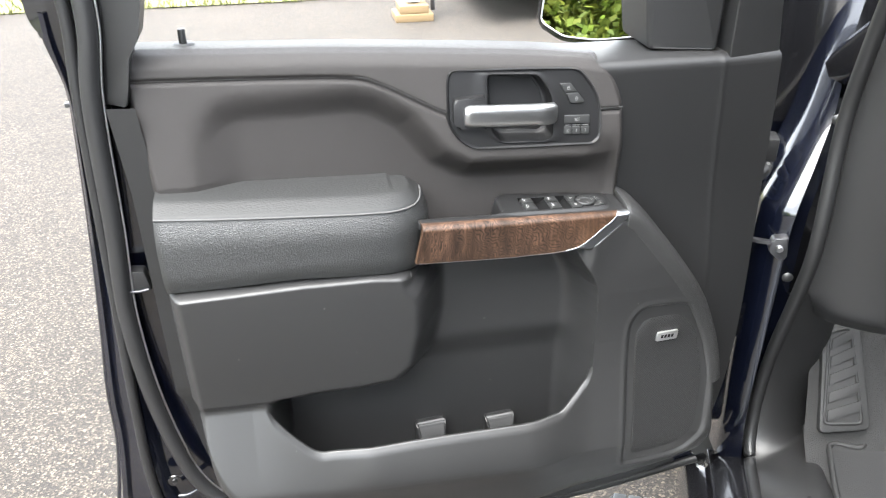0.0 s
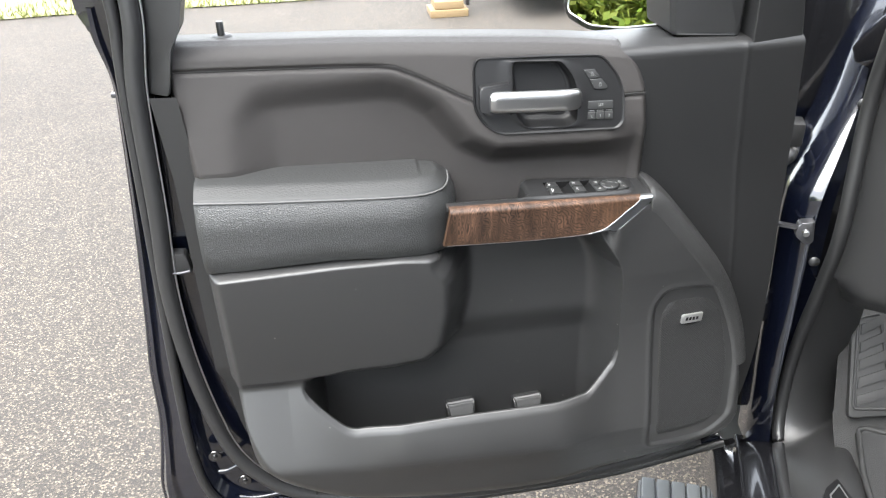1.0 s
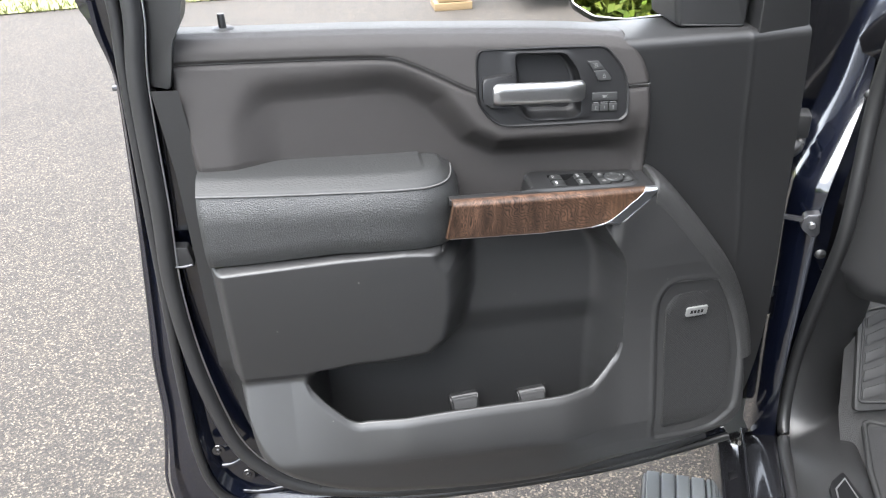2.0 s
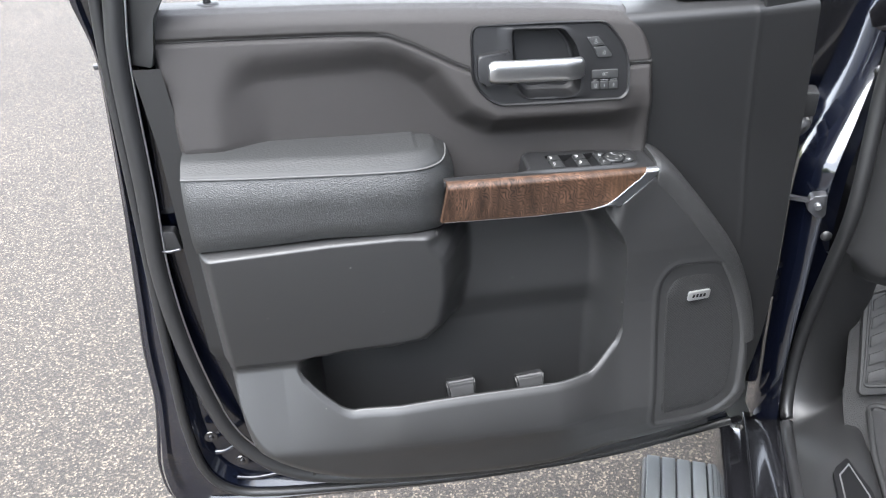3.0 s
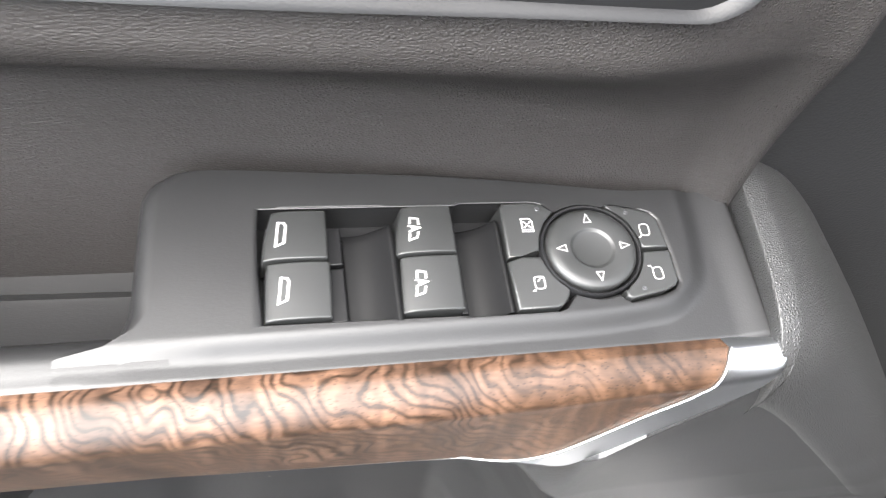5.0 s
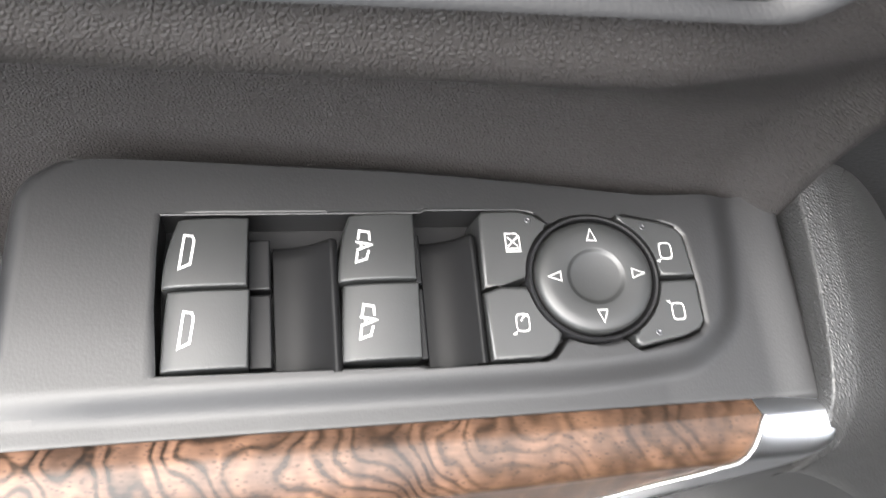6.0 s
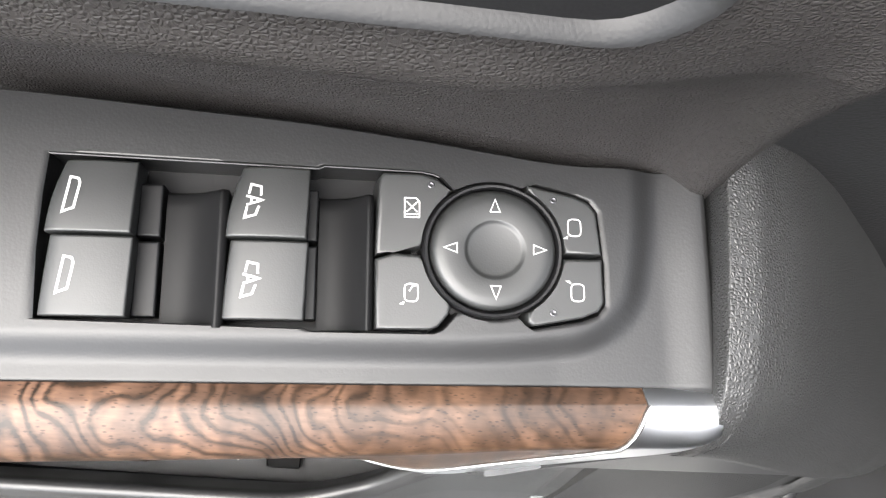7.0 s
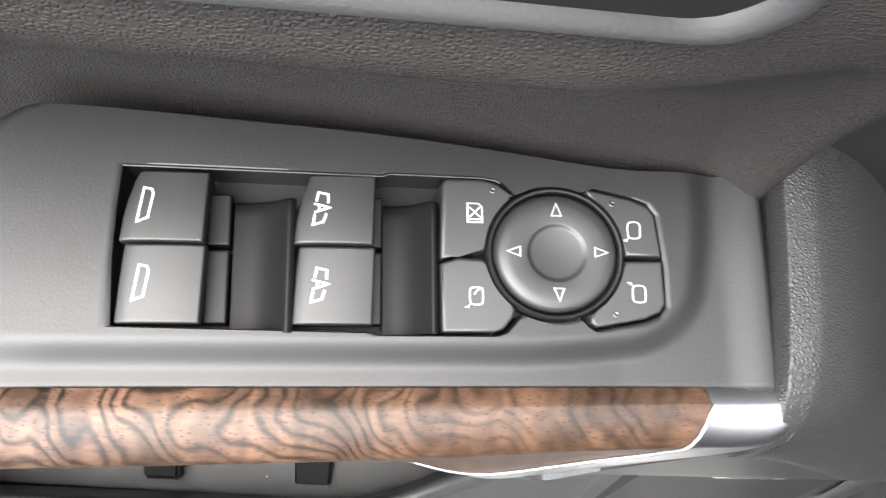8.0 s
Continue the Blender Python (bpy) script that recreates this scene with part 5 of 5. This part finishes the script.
upright = [(-0.29, 1.155, 1.47), (-0.302, 1.16, 1.55), (-0.27, 1.165, 1.93)]
part("frame_flange", tube(spline(upright, 6), [(0.02, -0.02), (0.02, 0.02), (-0.02, 0.02), (-0.02, -0.02)]), black_paint, door, "", 40)
part("belt_seal", box(-0.2, 1.183, 1.36, 0.5, 1.195, 1.39, 0.003), rubber, door, "black belt line wiper seal")
part("sail_cover", slab(rounded([(0.553, 1.406), (0.66, 1.402), (0.668, 1.8), (0.52, 1.8), (0.54, 1.5)], 0.008, 3), lambda u, v, h: (u, 1.108 + 0.02 * max(0, (0.6 - u) / 0.06) + h, v), 0.1, 0.006, 3), side_trim, door, "grey triangular cover behind the mirror", 40)
part("pillar_cover", slab(rounded([(0.672, 1.382), (0.766, 1.374), (0.752, 1.46), (0.72, 1.8), (0.668, 1.8)], 0.005, 3), lambda u, v, h: (u, 1.088 + 0.2 * max(0, u - 0.7) + h, v), 0.06, 0.003, 3), side_trim, door, "grey cover at the front of the door", 40)
pin = part("lock_pin", lathe([(0.0055, -0.01), (0.0055, 0.021), (0.0048, 0.024), (0.0, 0.0245)], (-0.132, 1.158, 1.4405), 20), rubber, door, "black lock pin", 40)
part("grommet", lathe([(0.017, -0.004), (0.016, 0.0), (0.012, 0.0025), (0.006, 0.002)], (-0.132, 1.158, 1.443), 24), side_trim, pin, "", 60)

# outside mirror on the door
mn = Vector((-0.84, -0.52, 0.17)).normalized()
mright = Vector((0, 0, 1)).cross(mn).normalized()
mup = mn.cross(mright).normalized()
mc = Vector((0.539, 1.3, 1.376))
GLASS = rounded([(-0.128, 0.008), (-0.07, -0.008), (0.0, -0.001), (0.081, 0.02), (0.076, 0.24), (-0.132, 0.24)], 0.012, 5)


def on_mirror(lift):
    return lambda u, v, h: tuple(mc + mright * u + mup * v + mn * (lift - h))


big = rounded([(-0.139, 0.0), (-0.075, -0.017), (0.0, -0.01), (0.1, 0.014), (0.096, 0.255), (-0.144, 0.255)], 0.016, 5)
house = part("mirror_housing", slab(big, on_mirror(0.0), 0.09, 0.006, 3), black_paint, door, "black outside mirror housing", 40)
part("mirror_glass", slab(GLASS, on_mirror(0.002), 0.004), mirror_glass, house, "clear mirror glass")
part("glass_rim", tube([on_mirror(0.002)(u, v, 0) for u, v in GLASS], ring(0.0018, 6), True), satin_chrome, house, "", 180)
part("mirror_arm", tube([(0.64, 1.2, 1.42), (0.645, 1.26, 1.43), (0.62, 1.31, 1.44)], ring(0.028, 12, 0.8)), black_paint, house, "", 60)

# ---- the truck itself, in its own axes: X inwards, Y forwards ----
truck = new("pickup_truck")
truck.empty_display_size = 0.1
truck.matrix_basis = pose(0.86, 1.10, 0, 0, 0, -22)
tagged(truck, "dark navy pickup truck with door open and grey cabin", "truck")

left_x = curve_of([(0.5, -0.03), (0.64, -0.037), (0.7, -0.04), (0.9, -0.046), (1.075, -0.05), (1.2, -0.03), (1.3, -0.013), (1.42, -0.007), (1.8, 0.02)])
right_x = curve_of([(0.5, 0.012), (0.66, 0.0), (0.9, 0.0), (1.07, 0.0), (1.2, 0.014), (1.3, 0.023), (1.44, 0.022), (1.8, 0.05)])


def pillar():
    rows = []
    for z in np.linspace(0.48, 1.85, 96):
        a, b = float(left_x(z)), float(right_x(z))
        w = b - a
        bulge = 0.012 + 0.012 * math.sin((z - 0.6) * 5.0) * 0.6
        row = [(a - 0.01, 0.1, z), (a - 0.003, 0.06, z), (a, 0.042, z)]
        for k in range(1, 8):
            t = k / 8
            row.append((a + w * t, 0.038 * (1 - t) + 0.004 - 0.6 * bulge * math.sin(math.pi * t) ** 0.8, z))
        row += [(b, 0.003, z), (b + 0.004, 0.012, z), (b + 0.006, 0.06, z), (b + 0.04, 0.065, z)]
        back = 0.44 * max(0.0, z - 1.1)
        rows.append([(x + 0.3 * back, y + back, h - 0.34 * back) for x, y, h in row])
    return quad_grid(np.array(rows))


part("hinge_pillar", pillar(), paint, truck, "glossy navy painted hinge pillar", 60)
# Black wall added behind the pillar; its colour holds the door gap's shade.
part("pillar_wall", box(-0.13, 0.2, 0.45, 0.3, 0.24, 1.75), black_paint, truck, "black wall standing for shade in the gap behind the hinges")
for z in (1.26, 0.955):
    part("plug", lathe([(0.0, 0.004), (0.007, 0.0035), (0.01, 0.0)], (0.012 + (z - 0.955) * 0.06, -0.003 if z < 1 else 0.0, z + 0.02), 20, into), rubber, truck, "black rubber plug", 50)
for z in (1.2, 0.82):
    h = part("door_hinge", box(-0.075, 0.045, z - 0.022, -0.04, 0.09, z + 0.022, 0.006), dark_trim, truck, "painted door hinge")
    part("hinge_knuckle", lathe([(0.0, 0.04), (0.011, 0.04), (0.011, -0.04), (0.0, -0.04)], (-0.072, 0.05, z), 16), dark_trim, h, "", 40)
check = part("check_strap", tube([(-0.09, 0.01, 1.045), (-0.05, 0.0, 1.045), (-0.015, -0.008, 1.045)], [(0.003, -0.005), (0.003, 0.005), (-0.003, 0.005), (-0.003, -0.005)]), steel_dark, truck, "steel door check strap")
part("check_bracket", slab(rounded([(-0.034, 1.032), (-0.03, 1.056), (-0.004, 1.062), (0.0, 1.02), (-0.012, 1.014)], 0.005, 3), lambda u, v, h: (u, -0.014 + h, v), 0.02, 0.004, 2), steel_dark, check)
part("check_pin", lathe([(0.0, 0.006), (0.005, 0.006), (0.0065, 0.0035), (0.0065, -0.01)], (-0.017, -0.016, 1.04), 16, into), satin_chrome, check, "", 40)
part("wiring_boot", tube(spline([(-0.1, 0.07, 1.14), (-0.085, 0.03, 1.15), (-0.06, 0.04, 1.165), (-0.05, 0.08, 1.17)], 8), ring(0.013, 10)), rubber, truck, "black wiring boot", 180)

seal_line = [(0.03, -0.22, 1.8), (0.03, -0.13, 1.6), (0.028, -0.07, 1.42), (0.027, -0.045, 1.28), (0.026, -0.07, 1.08), (0.026, -0.035, 0.95), (0.026, 0.02, 0.8), (0.026, 0.045, 0.68), (0.026, 0.035, 0.58), (0.026, -0.01, 0.53), (0.026, -0.1, 0.522), (0.026, -0.3, 0.525), (0.026, -0.8, 0.525), (0.026, -1.3, 0.525)]
seal_pts = spline(seal_line, 8)
part("body_seal", tube(seal_pts, [(0.0, 0.013), (0.009, 0.01), (0.013, 0.0), (0.009, -0.01), (0.0, -0.013), (-0.009, -0.01), (-0.013, 0.0), (-0.009, 0.01)]), rubber, truck, "black rubber door opening seal", 180)


def kick_panel():
    """Moulded side trim that turns from the seal into the footwell and on along the sill."""
    low = [v for v in seal_pts if v.z < 0.98]
    rows = []
    for v in low:
        e = 0.0 if v.y > -0.02 else min(1.0, (-0.02 - v.y) / 0.12)
        inner = Vector((0.15, v.y * 0.4 + 0.09, 0.62 + (v.z - 0.6) * 0.9)).lerp(Vector((0.15, v.y, 0.585)), e)
        row = []
        for k in range(15):
            t = k / 14
            p = v.lerp(inner, t)
            bulge = 0.035 * math.sin(math.pi * t) ** 0.8
            row.append((p.x, p.y - bulge * (1 - e) * 0.6, p.z + bulge * e + 0.012 * (1 - e) * math.sin(math.pi * t)))
        rows.append(row)
    return quad_grid(np.array(rows))


part("kick_panel", kick_panel(), dark_trim, truck, "grey moulded kick panel and sill cover", 180)
rows = []
for z in np.linspace(0.9, 1.5, 40):
    row = []
    for x in np.linspace(0.035, 0.75, 50):
        y = -0.04 - 0.05 * ss(0.03, 0.2, x) - 0.07 * ss(0.95, 1.25, z) * ss(0.08, 0.3, x) + 0.1 * ss(0.98, 0.88, z) * ss(0.1, 0.02, x) + 0.03 * ss(0.94, 0.9, z)
        row.append((x, float(y), z + 0.02 * float(ss(0.03, 0.3, x)) - 0.04 * (x - 0.035) * (1.5 - z)))
    rows.append(row)
part("dash_panel", quad_grid(np.array(rows)), dark_trim, truck, "dark grey lower dashboard end", 180)
part("dash_pad", slab(rounded([(0.11, 1.13), (0.125, 1.3), (0.6, 1.34), (0.6, 1.1), (0.2, 1.09)], 0.035, 5), lambda u, v, h: (u, -0.2 + h, v), 0.08, 0.015, 4), soft_trim, truck, "stitched grey dashboard pad", 60)
part("cabin_floor", box(0.14, -2.2, 0.5, 1.8, 0.12, 0.565), carpet, truck, "black cabin carpet")
rows = [[(x, y, z) for y, z in ((-0.3, 0.57), (-0.05, 0.575), (0.0, 0.6), (0.06, 0.69), (0.13, 0.79), (0.22, 0.86), (0.3, 1.1))] for x in np.linspace(0.12, 1.7, 30)]
part("toe_board", quad_grid(np.array(rows)), carpet, truck, "black carpeted toe board", 180)
mat_poly = rounded([(0.165, -1.0), (0.155, -0.14), (0.168, 0.0), (0.235, -0.01), (0.25, 0.05), (0.6, 0.05), (0.6, -1.0)], 0.02, 4)
fm = part("floor_mat", slab(mat_poly, lambda u, v, h: (u, v, 0.588 + 0.25 * max(0, v + 0.03) - h), 0.014, 0.004), mat_rubber, truck, "dark grey floor mat")
part("mat_rim", tube([(x, y, 0.59 + 0.25 * max(0, y + 0.03)) for x, y in mat_poly], ring(0.006, 6), True), mat_rubber, fm, "", 180)
rest = Vector((0, 0.109, 0.15)).normalized()
up_n = Vector((0, -0.15, 0.109)).normalized()


def on_rest(lift):
    return lambda u, v, h: tuple(Vector((u, 0.012, 0.632)) + rest * v + up_n * (lift - h))


fr = part("foot_rest", slab(rounded([(0.143, -0.02), (0.138, 0.21), (0.205, 0.23), (0.238, 0.0)], 0.012, 3), on_rest(0.012), 0.03, 0.004), mat_rubber, truck, "ribbed black foot rest")
part("rest_rim", tube([on_rest(0.013)(u, v, 0) for u, v in rounded([(0.15, 0.0), (0.15, 0.185), (0.19, 0.2), (0.222, 0.01)], 0.01, 3)], ring(0.003, 6), True), mat_rubber, fr, "", 180)
for k in range(5):
    v0 = 0.006 + k * 0.036
    w1 = 0.218 - 0.0055 * k
    part("rib", slab([(0.156, v0), (0.156, v0 + 0.022), (w1, v0 + 0.05), (w1, v0 + 0.028)], on_rest(0.016), 0.006, 0.002), mat_rubber, fr)
# glossy sill and running board
prof = [(0.026, 0.515), (0.005, 0.52), (-0.02, 0.505), (-0.045, 0.5), (-0.05, 0.51), (-0.057, 0.51), (-0.062, 0.497), (-0.085, 0.49), (-0.095, 0.498), (-0.103, 0.496), (-0.108, 0.48), (-0.112, 0.43), (-0.09, 0.36), (-0.02, 0.34)]
rows = []
for y in np.linspace(0.05, -2.6, 60):
    f = ss(0.0, 0.05, y)
    rows.append([(x + 0.04 * f * (x < -0.05), y, z - 0.02 * f) for x, z in prof])
part("rocker_sill", quad_grid(np.array(rows)), black_paint, truck, "glossy black rocker sill", 50)
# Thin tubes added along the sill creases, to catch the sky as bright lines.
for sx, sz in ((-0.0535, 0.513), (-0.099, 0.501)):
    part("sill_flange", tube([(sx, y, sz) for y in np.linspace(0.02, -2.5, 30)], ring(0.0042, 8)), black_paint, truck, "", 180)
step = part("running_board", box(-0.25, -2.3, 0.3, -0.07, -0.005, 0.372, 0.012, 3), rubber, truck, "running board with grey ribbed tread")
for k in range(5):
    x0 = -0.241 + k * 0.0325
    part("tread_rib", box(x0, -2.25, 0.365, x0 + 0.029, -0.012, 0.384, 0.005, 3), step_rubber, step)
part("step_bracket", box(-0.12, -0.5, 0.3, 0.05, -0.44, 0.36), black_paint, step)
# sill scuff plate with a dark emblem
plate = part("scuff_plate", slab(rounded([(0.07, -0.5), (0.07, -0.2), (0.1, -0.16), (0.13, -0.24), (0.13, -0.5)], 0.01, 3), lambda u, v, h: (u, v, 0.602 - h), 0.01, 0.002), gloss_black, truck, "dark glossy sill plate with metal outline")
part("plate_line", stroke([[(0.08, -0.48), (0.08, -0.21), (0.1, -0.18), (0.122, -0.25), (0.122, -0.48)]], lambda u, v, h: (u, v, 0.602 - h), 0.003, 0.0006), satin_chrome, plate)
# front wing, wheel and mud guard, seen under the door
part("front_wing", box(-0.12, 0.2, 0.95, 0.1, 1.7, 1.25, 0.05, 4), paint, truck, "navy front wing")
part("wing_side", box(-0.11, 0.12, 0.5, -0.05, 0.34, 1.2, 0.02, 3), paint, truck)
guard = part("mud_guard", slab(rounded([(-0.13, 0.18), (-0.13, 0.46), (0.12, 0.46), (0.12, 0.18)], 0.02, 4), lambda u, v, h: (u, 0.3 + h + 0.1 * (0.46 - v), v), 0.012, 0.003), step_rubber, truck, "grey mud guard behind the wheel")
side_axis = Matrix.Rotation(radians(90), 3, "Y")
tyre = part("tyre", lathe([(0.24, -0.1), (0.36, -0.12), (0.395, -0.1), (0.4, 0.0), (0.395, 0.1), (0.36, 0.12), (0.24, 0.1)], (0.02, 0.82, 0.4), 48, side_axis), rubber, truck, "black front tyre", 40)
part("rim", lathe([(0.0, -0.06), (0.2, -0.08), (0.24, -0.1), (0.24, 0.1), (0.0, 0.1)], (0.02, 0.82, 0.4), 32, side_axis), steel_dark, tyre)
for px, py, qx, qy in ((0.06, 0.25, 0.18, -0.55), (1.8, 0.25, 1.68, -0.55), (0.08, -1.2, 0.18, -1.25), (0.1, -2.25, 0.2, -2.15), (1.78, -2.25, 1.68, -2.15)):
    part("roof_post", tube([(px, py, 1.25), (qx, qy, 1.84)], ring(0.045, 10)), black_paint, truck, "", 60)
# cab: floor pan, roof, back, far side, all out of view
part("cab_roof", box(0.1, -2.25, 1.8, 1.8, -0.4, 1.9, 0.05, 3), paint, truck, "navy cab roof")
# Back, far side and rear door stand solid, without windows, to darken reflections.
part("cab_back", box(0.02, -2.3, 0.5, 1.8, -2.2, 1.82, 0.03), paint, truck)
part("far_side", box(1.75, -2.3, 0.5, 1.85, 0.5, 1.82, 0.03), side_trim, truck)
part("windscreen_wall", box(0.05, 0.3, 0.5, 1.8, 0.36, 1.45), black_paint, truck)
part("rear_door", box(-0.02, -2.3, 0.5, 0.1, -1.25, 1.82, 0.03, 3), paint, truck, "closed navy rear door, out of view, solid up to the roof")
part("under_body", box(0.02, -2.3, 0.3, 1.8, 0.3, 0.5), black_paint, truck)

# ---- beyond the door: verge, trailer, trees ----
rng = random.Random(4)


def verge():
    bm = bmesh.new()
    n = 60
    front = [bm.verts.new((-14 + 30 * i / n, 8.05 + 0.12 * noise.noise((i * 0.7, 0, 0)) + (0.35 if i > n * 0.5 else 0) * 0, 0.012)) for i in range(n + 1)]
    back = [bm.verts.new((-14 + 30 * i / n, 40, 0.4)) for i in range(n + 1)]
    for i in range(n):
        bm.faces.new((front[i], front[i + 1], back[i + 1], back[i]))
    return bm


tagged(part("grass_verge", verge(), grass_blades, None), "yellow-green mown grass verge", "grass", kind="structure")


def blades():
    v, f = [], []
    for _ in range(9000):
        x, y = rng.uniform(-5, 8), 8.0 + rng.random() ** 2 * 4
        h, w, a = rng.uniform(0.03, 0.09), rng.uniform(0.004, 0.01), rng.uniform(0, 6.28)
        dx, dy = w * math.cos(a), w * math.sin(a)
        k = len(v)
        v += [(x - dx, y - dy, 0.01), (x + dx, y + dy, 0.01), (x + rng.uniform(-0.03, 0.03), y + rng.uniform(-0.03, 0.03), h)]
        f.append((k, k + 1, k + 2))
    me = bpy.data.meshes.new("blades")
    me.from_pydata(v, [], f)
    return me


tagged(part("grass", blades(), grass_blades, None), "short yellowing grass along the asphalt", "grass", kind="stuff")
trailer = thing("trailer", (3.2, 8.4, 0), "white trailer propped on a post beside the verge", "trailer")
part("body", box(1.66, 6.78, 0.222, 7.5, 9.4, 2.2, 0.04, 3), white_paint, trailer, "white trailer body")
part("jack_post", box(1.07, 7.12, 0.15, 1.19, 7.24, 1.1, 0.01), white_paint, trailer)
part("drawbar", box(1.1, 7.3, 0.5, 1.72, 7.42, 0.62, 0.01), steel_dark, trailer)
part("prop_rod", tube([(1.3, 7.2, 0.6), (1.32, 7.2, 0.06)], ring(0.02, 8)), steel_dark, trailer)
blocks = thing("wooden_blocks", (1.12, 7.15, 0), "stacked raw timber blocks under the trailer post", "wood blocks")
for k, (a, b) in enumerate(((0.17, 0.06), (0.13, 0.12))):
    part("block", box(1.125 - a, 7.02 + 0.02 * k, 0.07 * k, 1.125 + a, 7.3, 0.07 * (k + 1) - 0.004, 0.008), raw_timber, blocks)


def tree(x, y, height, seed, leaves_each=130, leaf=0.16):
    r = random.Random(seed)
    t = thing("tree", (x, y, 0), "leafy green tree at the edge of the lot, out of direct view", "tree", "trees beside the lot")
    trunk = spline([(x, y, -0.1), (x + r.uniform(-0.2, 0.2), y, height * 0.4), (x + r.uniform(-0.4, 0.4), y + r.uniform(-0.3, 0.3), height * 0.85)], 5)
    arr = np.array([[(p.x + 0.2 * (1 - 0.8 * i / len(trunk)) * math.cos(a), p.y + 0.2 * (1 - 0.8 * i / len(trunk)) * math.sin(a), p.z) for a in np.linspace(0, 6.28, 9)[:-1]] for i, p in enumerate(trunk)])
    part("trunk", quad_grid(arr, wrap=True), bark, t, "", 180)
    v, f, limbs = [], [], []
    clumps = [(x + r.gauss(0, height * 0.2), y + r.gauss(0, height * 0.2), height * r.uniform(0.12, 1.0), r.uniform(0.5, 1.1)) for _ in range(40)]
    for cx, cy, cz, cr in clumps:
        for _ in range(leaves_each):
            d = Vector((r.gauss(0, 1), r.gauss(0, 1), r.gauss(0, 0.8))).normalized() * cr * r.random() ** 0.4
            p = Vector((cx, cy, max(0.2, cz))) + d
            a, b = Vector((r.gauss(0, 1), r.gauss(0, 1), r.gauss(0, 1))).normalized() * leaf, Vector((r.gauss(0, 1), r.gauss(0, 1), r.gauss(0, 1))).normalized() * leaf * 0.7
            k = len(v)
            v += [tuple(p - a), tuple(p + b), tuple(p + a), tuple(p - b)]
            f.append((k, k + 1, k + 2, k + 3))
    me = bpy.data.meshes.new("crown")
    me.from_pydata(v, [], f)
    part("crown", me, leaves, t, "", 180)
    for cx, cy, cz, cr in clumps[:9]:
        base = trunk[min(len(trunk) - 1, 3 + int(cz / height * 5))]
        limb = [tuple(base), tuple(base.lerp(Vector((cx, cy, cz)), 0.6) + Vector((0, 0, 0.2))), (cx, cy, cz)]
        part("limb", tube(limb, ring(0.04, 6)), bark, t, "", 180)


# Left row: the foliage that the door mirror shows.
for k in range(14):
    tree(-11.0 - rng.uniform(0, 3), -14.0 + k * 1.9, rng.uniform(3.2, 4.2), 20 + k, 380, 0.09)
# Unseen rows behind and to the right, added to block the low sky.
for k in range(11):
    tree(-22 + k * 4.6, -34 - rng.uniform(0, 3), rng.uniform(4.2, 6.0), 60 + k)
for k in range(9):
    tree(14 + rng.uniform(0, 3), -11 + k * 2.6, rng.uniform(6, 9), 90 + k)
